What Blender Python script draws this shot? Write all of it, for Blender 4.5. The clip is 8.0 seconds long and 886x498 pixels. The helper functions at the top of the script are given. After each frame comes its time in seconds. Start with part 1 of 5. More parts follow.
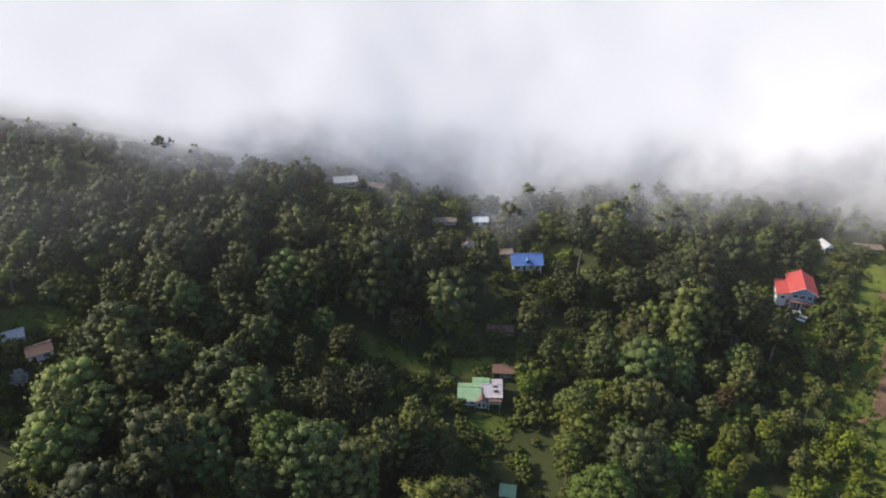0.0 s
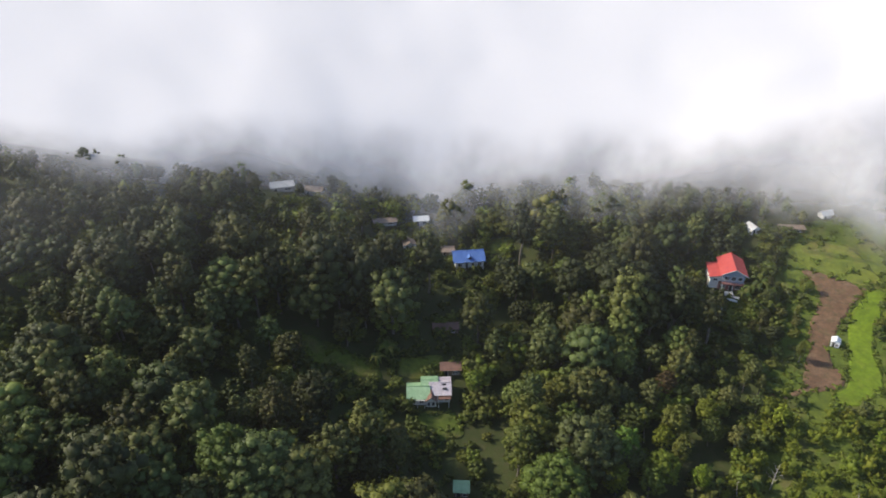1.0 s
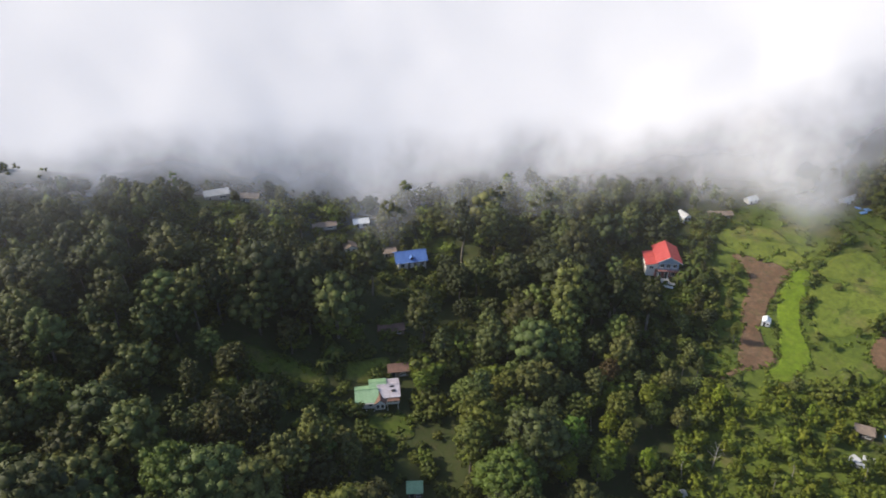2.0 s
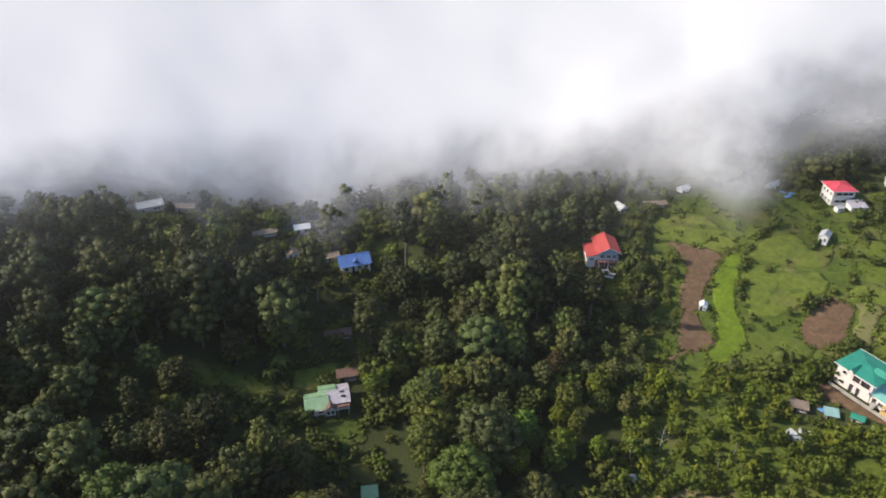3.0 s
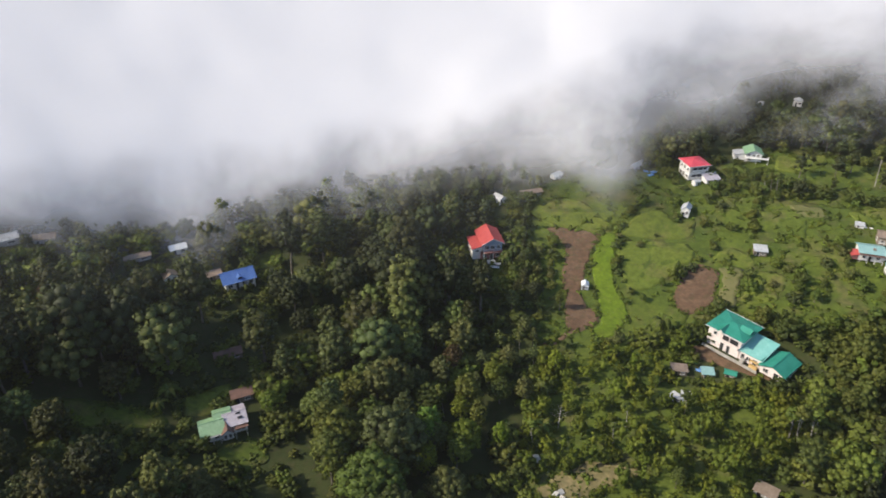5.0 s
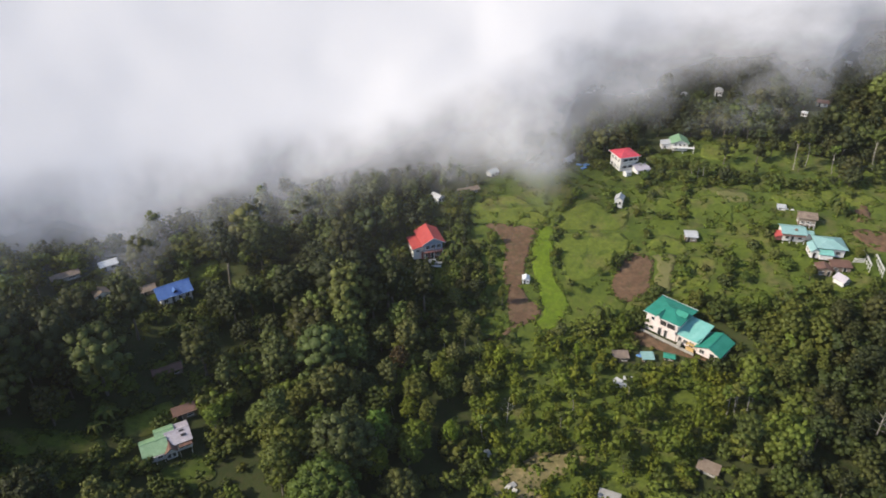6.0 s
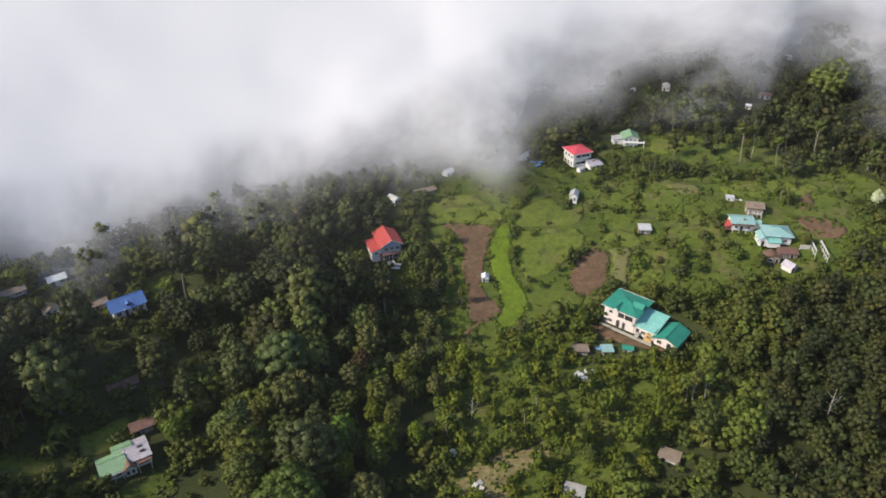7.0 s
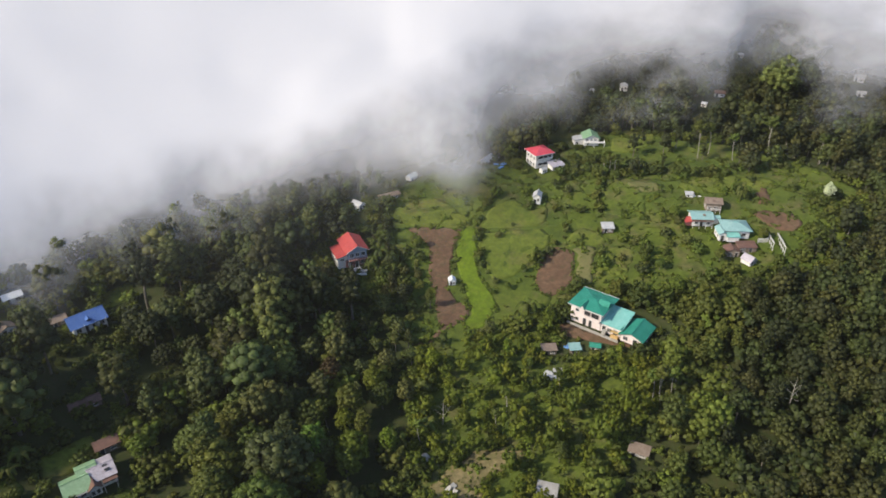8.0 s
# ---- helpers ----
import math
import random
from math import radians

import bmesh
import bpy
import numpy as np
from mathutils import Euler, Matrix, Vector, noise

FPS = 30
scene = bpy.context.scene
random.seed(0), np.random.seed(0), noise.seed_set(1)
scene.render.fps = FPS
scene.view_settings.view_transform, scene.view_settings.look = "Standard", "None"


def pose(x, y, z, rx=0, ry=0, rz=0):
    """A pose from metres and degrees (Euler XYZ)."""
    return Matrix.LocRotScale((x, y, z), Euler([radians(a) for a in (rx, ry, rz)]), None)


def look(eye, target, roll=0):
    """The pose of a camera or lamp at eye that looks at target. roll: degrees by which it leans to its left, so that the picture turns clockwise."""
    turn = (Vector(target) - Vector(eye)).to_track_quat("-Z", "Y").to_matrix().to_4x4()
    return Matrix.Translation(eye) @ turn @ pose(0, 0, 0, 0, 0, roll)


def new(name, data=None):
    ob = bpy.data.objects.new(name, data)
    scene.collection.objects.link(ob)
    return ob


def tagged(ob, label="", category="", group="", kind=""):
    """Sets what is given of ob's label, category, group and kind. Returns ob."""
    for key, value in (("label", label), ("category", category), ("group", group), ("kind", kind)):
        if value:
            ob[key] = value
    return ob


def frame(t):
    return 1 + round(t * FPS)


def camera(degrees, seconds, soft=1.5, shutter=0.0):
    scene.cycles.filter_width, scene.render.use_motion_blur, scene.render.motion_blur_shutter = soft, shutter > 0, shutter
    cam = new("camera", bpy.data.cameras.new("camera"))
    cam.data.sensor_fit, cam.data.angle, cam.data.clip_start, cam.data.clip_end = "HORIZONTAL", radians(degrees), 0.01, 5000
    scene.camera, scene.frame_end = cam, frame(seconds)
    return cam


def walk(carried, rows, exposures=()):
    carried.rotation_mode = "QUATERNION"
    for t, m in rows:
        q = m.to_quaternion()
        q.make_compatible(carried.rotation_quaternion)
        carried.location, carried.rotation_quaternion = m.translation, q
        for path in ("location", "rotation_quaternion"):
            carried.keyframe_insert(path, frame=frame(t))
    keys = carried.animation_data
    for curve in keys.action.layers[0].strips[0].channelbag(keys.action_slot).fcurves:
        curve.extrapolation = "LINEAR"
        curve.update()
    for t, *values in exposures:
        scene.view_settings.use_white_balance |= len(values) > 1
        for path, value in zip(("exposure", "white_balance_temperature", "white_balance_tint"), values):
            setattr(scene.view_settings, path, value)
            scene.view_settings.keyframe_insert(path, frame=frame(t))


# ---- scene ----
# ---------------------------------------------------------------- camera
cam = camera(64.65, 8.0, soft=1.7, shutter=0.5)
EYE = 100.0  # height of the drone over the fields
PAN = [(0.0, 20.17, -31.17, -0.07), (0.5, 17.35, -31.19, -0.11), (1.0, 14.6, -31.22, -0.1), (1.5, 11.87, -31.22, -0.02), (3.0, 3.64, -31.17, 0.06), (3.5, 1.09, -31.14, 0.07), (4.0, -2.22, -31.12, 0.09), (4.5, -4.6, -31.09, 0.1), (6.0, -12.83, -31.04, 0.0), (6.5, -15.13, -31.0, -0.01), (7.0, -16.79, -30.97, -0.05), (7.5, -18.42, -30.94, -0.12), (8.0, -20.03, -30.66, -0.19)]  # seconds, yaw, pitch, roll
walk(cam, [(t, pose(0, 0, EYE, 90 + p, 0, y) @ pose(0, 0, 0, 0, 0, r)) for t, y, p, r in PAN], [(0.0, 0.60), (4.0, 0.50), (8.0, 0.36)])

# ---------------------------------------------------------------- light
SUN_AZ, SUN_UP = 93.0, 36.0  # degrees to the left of straight ahead, and above the horizon
world = bpy.data.worlds.new("world")
scene.world = world
world.use_nodes = True
wn = world.node_tree
sky = wn.nodes.new("ShaderNodeTexSky")
sky.sky_type, sky.sun_disc = "NISHITA", False
sky.sun_elevation, sky.sun_rotation = radians(SUN_UP), radians(-SUN_AZ)
sky.air_density, sky.dust_density, sky.altitude = 1.0, 3.0, 1500
wn.links.new(sky.outputs[0], wn.nodes["Background"].inputs[0])
wn.nodes["Background"].inputs[1].default_value = 0.15
sun = new("sun", bpy.data.lights.new("sun", "SUN"))
sun.data.energy, sun.data.angle, sun.data.color = 3.8, radians(4), (1.0, 0.89, 0.72)
sun.matrix_world = look((-math.sin(radians(SUN_AZ)) * 300, math.cos(radians(SUN_AZ)) * 300, 300 * math.tan(radians(SUN_UP))), (0, 0, 0))


# ---------------------------------------------------------------- materials
def mat(name, build, rough=0.8, metal=0.0, bump=0.0, bump_scale=4.0, spec=0.3):
    """A Principled material; build(nodes, links, bsdf) returns the colour socket or a colour."""
    m = bpy.data.materials.new(name)
    m.use_nodes = True
    n, l = m.node_tree.nodes, m.node_tree.links
    b = n["Principled BSDF"]
    b.inputs["Roughness"].default_value, b.inputs["Metallic"].default_value = rough, metal
    b.inputs["Specular IOR Level"].default_value = spec
    col = build(n, l)
    l.new(col, b.inputs["Base Color"])
    if bump:
        bm = n.new("ShaderNodeBump")
        bm.inputs["Strength"].default_value = bump
        bm.inputs["Distance"].default_value = 0.15
        l.new(noise_of(n, l, bump_scale, 5.0), bm.inputs["Height"])
        l.new(bm.outputs[0], b.inputs["Normal"])
    return m


def noise_of(n, l, scale, detail=4.0, coords="Object", rough=0.6):
    c = n.new("ShaderNodeTexCoord")
    t = n.new("ShaderNodeTexNoise")
    t.inputs["Scale"].default_value, t.inputs["Detail"].default_value, t.inputs["Roughness"].default_value = scale, detail, rough
    l.new(c.outputs[coords], t.inputs["Vector"])
    return t.outputs["Fac"]


def ramp(n, l, fac, *stops):
    r = n.new("ShaderNodeValToRGB")
    while len(r.color_ramp.elements) < len(stops):
        r.color_ramp.elements.new(0.5)
    for e, (p, c) in zip(r.color_ramp.elements, stops):
        e.position, e.color = p, (*c, 1)
    l.new(fac, r.inputs[0])
    return r.outputs[0]


def mix(n, l, fac, a, b, mode="MIX"):
    x = n.new("ShaderNodeMix")
    x.data_type, x.blend_type = "RGBA", mode
    for i, v in ((0, fac), (6, a), (7, b)):
        if isinstance(v, (int, float)):
            x.inputs[i].default_value = v
        elif isinstance(v, tuple):
            x.inputs[i].default_value = (*v, 1)
        else:
            l.new(v, x.inputs[i])
    return x.outputs[2]


def two_scale(a, b, c, big, small, coords="Object"):
    """Colour that wanders between a and b in patches and is speckled with c."""
    def build(n, l):
        base = ramp(n, l, noise_of(n, l, big, 5.0, coords), (0.35, a), (0.65, b))
        return mix(n, l, ramp(n, l, noise_of(n, l, small, 3.0, coords), (0.45, (0, 0, 0)), (0.75, (0.6, 0.6, 0.6))), base, c)
    return build


def turf(a, b, dry, weed, big=0.06):
    """Grassland: wide patches of two greens, blotches of dry grass and of dark weeds, tufted all over."""
    def build(n, l):
        base = ramp(n, l, noise_of(n, l, big, 5.0), (0.35, a), (0.65, b))
        base = mix(n, l, ramp(n, l, noise_of(n, l, big * 2.3, 5.0, rough=0.7), (0.50, (0, 0, 0)), (0.66, (0.75, 0.75, 0.75))), base, dry)
        base = mix(n, l, ramp(n, l, noise_of(n, l, big * 4.1, 6.0, rough=0.7), (0.52, (0, 0, 0)), (0.68, (0.7, 0.7, 0.7))), base, weed)
        tuft = ramp(n, l, noise_of(n, l, 0.8, 5.0, rough=0.75), (0.3, (0.62, 0.64, 0.62)), (0.7, (1.3, 1.28, 1.2)))
        return mix(n, l, 1.0, base, tuft, "MULTIPLY")
    return build


def leaf_mat(name, dark, mid, light, warm, thin=0.22):
    """Foliage: every leaf clump differs, and every tree has its own tint; some light passes through."""
    m = bpy.data.materials.new(name)
    m.use_nodes = True
    n, l = m.node_tree.nodes, m.node_tree.links
    b = n["Principled BSDF"]
    b.inputs["Roughness"].default_value, b.inputs["Specular IOR Level"].default_value = 0.6, 0.25
    geo = n.new("ShaderNodeNewGeometry")
    tint = n.new("ShaderNodeAttribute")
    tint.attribute_name = "tint"
    info = n.new("ShaderNodeObjectInfo")
    add = n.new("ShaderNodeMath")
    add.operation = "ADD"
    l.new(tint.outputs["Fac"], add.inputs[0])
    l.new(info.outputs["Random"], add.inputs[1])
    frac = n.new("ShaderNodeMath")
    frac.operation = "FRACT"
    l.new(add.outputs[0], frac.inputs[0])
    fine = n.new("ShaderNodeMath")
    fine.operation = "MULTIPLY_ADD"
    l.new(noise_of(n, l, 3.2, 3.0, rough=0.75), fine.inputs[0])
    fine.inputs[1].default_value, fine.inputs[2].default_value = 1.3, -0.42
    both = n.new("ShaderNodeMath")
    both.operation = "MULTIPLY_ADD"
    l.new(geo.outputs["Random Per Island"], both.inputs[0])
    both.inputs[1].default_value = 0.55
    l.new(fine.outputs[0], both.inputs[2])
    leaf = ramp(n, l, both.outputs[0], (0.0, dark), (0.5, mid), (1.0, light))
    tree = ramp(n, l, frac.outputs[0], (0.0, (0.58, 0.62, 0.58)), (0.22, (0.85, 0.88, 0.80)), (0.42, (1.16, 1.02, 0.82)), (0.55, (0.8, 0.95, 0.8)), (0.72, (1.28, 1.38, 0.95)), (0.86, warm), (1.0, (0.70, 0.73, 0.70)))
    col = mix(n, l, 1.0, leaf, tree, "MULTIPLY")
    l.new(col, b.inputs["Base Color"])
    tr = n.new("ShaderNodeBsdfTranslucent")
    l.new(col, tr.inputs["Color"])
    mx = n.new("ShaderNodeMixShader")
    mx.inputs[0].default_value = thin
    l.new(b.outputs[0], mx.inputs[1])
    l.new(tr.outputs[0], mx.inputs[2])
    l.new(mx.outputs[0], n["Material Output"].inputs[0])
    return m


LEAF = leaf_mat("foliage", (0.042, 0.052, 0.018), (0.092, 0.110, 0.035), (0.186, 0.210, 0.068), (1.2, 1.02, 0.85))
# Darkened copy of the foliage: cloud shade is put into the leaf colour.
SHADED_LEAF = leaf_mat("cloud_shaded_foliage", (0.020, 0.026, 0.010), (0.044, 0.053, 0.017), (0.100, 0.112, 0.036), (1.2, 1.0, 0.8))
OLIVE = leaf_mat("olive_foliage", (0.052, 0.070, 0.015), (0.104, 0.131, 0.028), (0.186, 0.216, 0.054), (1.15, 0.98, 0.8), 0.32)
LUSH = leaf_mat("lush_foliage", (0.095, 0.128, 0.014), (0.168, 0.212, 0.026), (0.256, 0.300, 0.050), (1.3, 1.0, 0.8), 0.42)
FRESH = leaf_mat("fresh_foliage", (0.05, 0.09, 0.018), (0.10, 0.16, 0.03), (0.16, 0.22, 0.05), (1.3, 1.15, 0.8))
BARK = mat("bark", two_scale((0.10, 0.085, 0.065), (0.17, 0.15, 0.12), (0.24, 0.22, 0.19), 1.0, 9.0), 0.9, bump=0.6, bump_scale=12)
PALE_BARK = mat("pale_bark", two_scale((0.28, 0.26, 0.22), (0.38, 0.35, 0.31), (0.22, 0.2, 0.17), 1.0, 6.0), 0.85)
GROUND = mat("ground_cover", two_scale((0.028, 0.040, 0.010), (0.050, 0.064, 0.017), (0.065, 0.055, 0.026), 0.09, 0.8), 0.95, bump=1.0, bump_scale=1.8)
LAWN = mat("short_grass", turf((0.100, 0.132, 0.018), (0.132, 0.156, 0.024), (0.140, 0.126, 0.044), (0.064, 0.088, 0.016)), 0.95, bump=0.5, bump_scale=2.5)
MEADOW = mat("tall_grass", turf((0.060, 0.090, 0.012), (0.104, 0.134, 0.018), (0.124, 0.110, 0.045), (0.042, 0.060, 0.014)), 0.95, bump=1.0, bump_scale=2)
CROP = mat("young_crop", turf((0.100, 0.155, 0.008), (0.122, 0.178, 0.010), (0.130, 0.160, 0.020), (0.080, 0.125, 0.010), 0.14), 0.9, bump=0.5, bump_scale=4)
SOIL = mat("bare_soil", turf((0.112, 0.066, 0.041), (0.150, 0.090, 0.056), (0.165, 0.112, 0.072), (0.078, 0.074, 0.032), 0.12), 0.95, bump=0.6, bump_scale=3)
STRAW = mat("dry_grass", two_scale((0.120, 0.125, 0.042), (0.165, 0.150, 0.060), (0.09, 0.115, 0.03), 0.1, 0.9), 0.95, bump=0.5, bump_scale=3)
EARTH = mat("pale_earth", turf((0.165, 0.140, 0.062), (0.225, 0.180, 0.088), (0.27, 0.215, 0.115), (0.095, 0.115, 0.034), 0.16), 0.95, bump=0.6, bump_scale=3)


def sheet_metal(name, a, b, rust, rough=0.45, rib=9.0):
    """Painted corrugated sheet: ribs down the slope, faded patches, rust stains."""
    m = mat(name, two_scale(a, b, rust, 0.5, 2.2), rough, 0.0, spec=0.4)
    n, l = m.node_tree.nodes, m.node_tree.links
    c = n.new("ShaderNodeTexCoord")
    w = n.new("ShaderNodeTexWave")
    w.bands_direction = "X"
    w.inputs["Scale"].default_value = rib / 6.28
    l.new(c.outputs["Object"], w.inputs["Vector"])
    bm = n.new("ShaderNodeBump")
    bm.inputs["Strength"].default_value, bm.inputs["Distance"].default_value = 0.5, 0.05
    l.new(w.outputs["Fac"], bm.inputs["Height"])
    l.new(bm.outputs[0], n["Principled BSDF"].inputs["Normal"])
    return m


ROOF_RED = sheet_metal("red_sheet", (0.42, 0.055, 0.052), (0.50, 0.088, 0.078), (0.40, 0.10, 0.07))
ROOF_PINK = sheet_metal("crimson_sheet", (0.62, 0.055, 0.085), (0.70, 0.09, 0.12), (0.5, 0.10, 0.12))
ROOF_BLUE = sheet_metal("blue_sheet", (0.055, 0.135, 0.40), (0.085, 0.18, 0.48), (0.12, 0.22, 0.42))
ROOF_TEAL = sheet_metal("teal_sheet", (0.025, 0.225, 0.155), (0.04, 0.275, 0.195), (0.03, 0.22, 0.16))
ROOF_AQUA = sheet_metal("aqua_sheet", (0.20, 0.50, 0.44), (0.28, 0.58, 0.52), (0.16, 0.42, 0.36))
ROOF_PALE = sheet_metal("pale_aqua_sheet", (0.23, 0.40, 0.385), (0.31, 0.49, 0.47), (0.20, 0.33, 0.31))
ROOF_MINT = sheet_metal("mint_sheet", (0.22, 0.38, 0.21), (0.29, 0.46, 0.27), (0.17, 0.26, 0.15))
ROOF_LILAC = sheet_metal("pale_lilac_sheet", (0.42, 0.39, 0.44), (0.54, 0.50, 0.55), (0.26, 0.20, 0.20))
ROOF_ZINC = sheet_metal("zinc_sheet", (0.45, 0.46, 0.47), (0.58, 0.59, 0.60), (0.36, 0.30, 0.24))
ROOF_RUST = sheet_metal("rusty_sheet", (0.145, 0.080, 0.060), (0.21, 0.115, 0.085), (0.10, 0.070, 0.055))
ROOF_BROWN = sheet_metal("brown_sheet", (0.20, 0.15, 0.115), (0.30, 0.23, 0.175), (0.13, 0.095, 0.07))
WHITE = mat("white_plaster", two_scale((0.70, 0.68, 0.65), (0.80, 0.78, 0.76), (0.52, 0.49, 0.44), 0.5, 2.5), 0.85)
ROSE = mat("rose_plaster", two_scale((0.72, 0.62, 0.58), (0.80, 0.71, 0.67), (0.58, 0.48, 0.43), 0.5, 2.5), 0.85)
GREYBLUE = mat("grey_blue_boards", two_scale((0.26, 0.33, 0.42), (0.33, 0.40, 0.49), (0.24, 0.26, 0.30), 0.5, 2.5), 0.8)
MAROON = mat("maroon_brick", two_scale((0.19, 0.075, 0.07), (0.25, 0.11, 0.10), (0.12, 0.07, 0.06), 0.7, 4.0), 0.9)
GREYWALL = mat("grey_block", two_scale((0.30, 0.29, 0.27), (0.40, 0.39, 0.37), (0.22, 0.21, 0.19), 0.6, 3.0), 0.9)
WOOD = mat("weathered_wood", two_scale((0.20, 0.15, 0.11), (0.28, 0.22, 0.17), (0.14, 0.11, 0.09), 0.7, 5.0), 0.9)
DARK = mat("dark_opening", two_scale((0.03, 0.03, 0.032), (0.05, 0.05, 0.052), (0.02, 0.02, 0.02), 1.0, 4.0), 0.35)
GLASS = mat("window_glass", two_scale((0.03, 0.04, 0.05), (0.05, 0.06, 0.07), (0.02, 0.02, 0.02), 1.0, 4.0), 0.12, spec=0.6)
FRAME = mat("painted_frame", two_scale((0.62, 0.60, 0.57), (0.72, 0.70, 0.68), (0.45, 0.40, 0.35), 1.0, 5.0), 0.6)
CONCRETE = mat("concrete", two_scale((0.33, 0.31, 0.28), (0.42, 0.40, 0.36), (0.22, 0.20, 0.16), 0.4, 2.5), 0.9, bump=0.4, bump_scale=5)
ROCK = mat("rock", two_scale((0.42, 0.40, 0.36), (0.55, 0.53, 0.48), (0.25, 0.24, 0.2), 0.8, 3.0), 0.9, bump=0.8, bump_scale=3)
TARP_BLUE = mat("blue_tarpaulin", two_scale((0.07, 0.20, 0.48), (0.12, 0.28, 0.58), (0.32, 0.38, 0.52), 0.8, 3.0), 0.4)
CLOTH = mat("white_sheeting", two_scale((0.68, 0.70, 0.72), (0.80, 0.81, 0.82), (0.5, 0.52, 0.55), 0.8, 3.0), 0.6)
YELLOW = mat("ochre_boards", two_scale((0.55, 0.36, 0.14), (0.62, 0.43, 0.19), (0.4, 0.27, 0.12), 0.8, 3.0), 0.7)


# ---------------------------------------------------------------- ground
# how far from the drone's foot point the mist begins, by degrees to the left
FRONT = [(-110, 400), (-70, 345), (-52, 322), (-48, 332), (-45.5, 366), (-43, 350), (-42, 300), (-39, 292), (-34.5, 300), (-30, 290), (-27.4, 272), (-24.7, 246), (-23, 226), (-21, 219), (-18.5, 221), (-15, 226), (-11, 226), (-3.5, 223), (2, 220), (8.5, 212), (15, 198), (21, 200), (26, 210), (32, 227), (38, 240), (45, 266), (54, 318), (75, 345), (110, 345)]


def front(a):
    for (a0, d0), (a1, d1) in zip(FRONT, FRONT[1:]):
        if a0 <= a <= a1:
            return d0 + (d1 - d0) * (a - a0) / (a1 - a0)
    return 400.0


def fall(x, y):
    """How much of the drop behind the wooded ridge is felt here, 0 to 1, and where the ridge lies."""
    a = math.degrees(math.atan2(-x, y))
    w = min(1.0, max(0.0, (a + 17) / 7)) if y > 0 else 0.0
    w *= 1 - 0.6 * math.exp(-((a - 25) / 8.0) ** 2)
    u = min(1.0, max(0.0, (math.hypot(x, y) - 0.9 * front(a)) / 50))
    return w * u * u * (3 - 2 * u), w


def ground(x, y):
    """Height of the land: gentle fields, rising woods far to both sides."""
    d = math.hypot(x, y)
    z = 0.5 * math.sin(x / 19 + 1.0) * math.cos(y / 23) + 0.35 * math.sin((x + y) / 11)
    z += 3.0 * math.exp(-((x + 190) ** 2 + (y - 215) ** 2) / 2 / 70 ** 2)
    z += 7.0 * math.exp(-((x - 250) ** 2 + (y - 330) ** 2) / 2 / 85 ** 2)
    z -= 26.0 * fall(x, y)[0]
    far = max(0.0, d - 420) / 400
    return z + 30 * far * far / (1 + far) * (1 + 0.5 * math.sin(x / 300) * math.cos(y / 260))


def ease(u):
    u = min(1.0, max(0.0, u))
    return u * u * (3 - 2 * u)


def nearness(x, y):
    """How far the hillside stands out towards the drone at a place of the plan: below 1 it has risen, above 1 it has dropped."""
    a, d = math.degrees(math.atan2(-x, y)), math.hypot(x, y)
    return 1.08 - 0.23 * ease((d - 70) / 190) - 0.12 * ease((a - 8) / 42) * ease((172 - a) / 60) * ease((d - 20) / 60)


def site(x, y, z=None):
    """The spot on the slope that belongs to a place of the plan."""
    k = nearness(x, y)
    return x * k, y * k, EYE + ((ground(x, y) if z is None else z) - EYE) * k


def part(name, bm, material, parent, label="", smooth=False):
    me = bpy.data.meshes.new(name)
    bm.to_mesh(me)
    bm.free()
    for m in material if isinstance(material, (list, tuple)) else (material,):
        me.materials.append(m)
    if smooth:
        me.shade_smooth()
    ob = new(name, me)
    ob.parent = parent
    return tagged(ob, label)


def raw(name, verts, faces, material, smooth=False, tint=None, slots=None, normals=None):
    """A mesh object from arrays: verts (n, 3); faces, a list of (m, k) index arrays."""
    me = bpy.data.meshes.new(name)
    counts = np.concatenate([np.full(len(f), f.shape[1]) for f in faces])
    loops = np.concatenate([f.ravel() for f in faces])
    me.vertices.add(len(verts))
    me.vertices.foreach_set("co", np.asarray(verts, np.float32).ravel())
    me.loops.add(len(loops))
    me.loops.foreach_set("vertex_index", loops.astype(np.int32))
    me.polygons.add(len(counts))
    starts = np.concatenate([[0], np.cumsum(counts)[:-1]])
    me.polygons.foreach_set("loop_start", starts.astype(np.int32))
    if slots is not None:
        me.polygons.foreach_set("material_index", slots.astype(np.int32))
    me.update(calc_edges=True)
    for m in material if isinstance(material, (list, tuple)) else (material,):
        me.materials.append(m)
    if tint is not None:
        a = me.attributes.new("tint", "FLOAT", "POINT")
        a.data.foreach_set("value", np.asarray(tint, np.float32))
    if smooth or normals is not None:
        me.shade_smooth()
    if normals is not None:
        me.normals_split_custom_set_from_vertices(normals)
    return new(name, me)


def disc_mesh():
    """One sheet of ground round the drone's foot point out to the horizon."""
    rings = [0.0] + [6.0 * i for i in range(1, 60)] + [360 * 1.13 ** i for i in range(1, 22)]
    n = 180
    verts, faces = [site(0, 0)], []
    for r in rings[1:]:
        for k in range(n):
            a = 2 * math.pi * k / n
            x, y = r * math.cos(a), r * math.sin(a)
            verts.append(site(x, y))
    for i in range(len(rings) - 2):
        for k in range(n):
            a, b = 1 + i * n + k, 1 + i * n + (k + 1) % n
            faces.append((a, a + n, b + n, b))
    tri = np.array([(0, 1 + k, 1 + (k + 1) % n) for k in range(n)])
    return raw("ground", np.array(verts), [tri, np.array(faces)], GROUND, smooth=True)


tagged(disc_mesh(), "uneven green hillside ground with grass and low weeds", "ground", kind="structure")


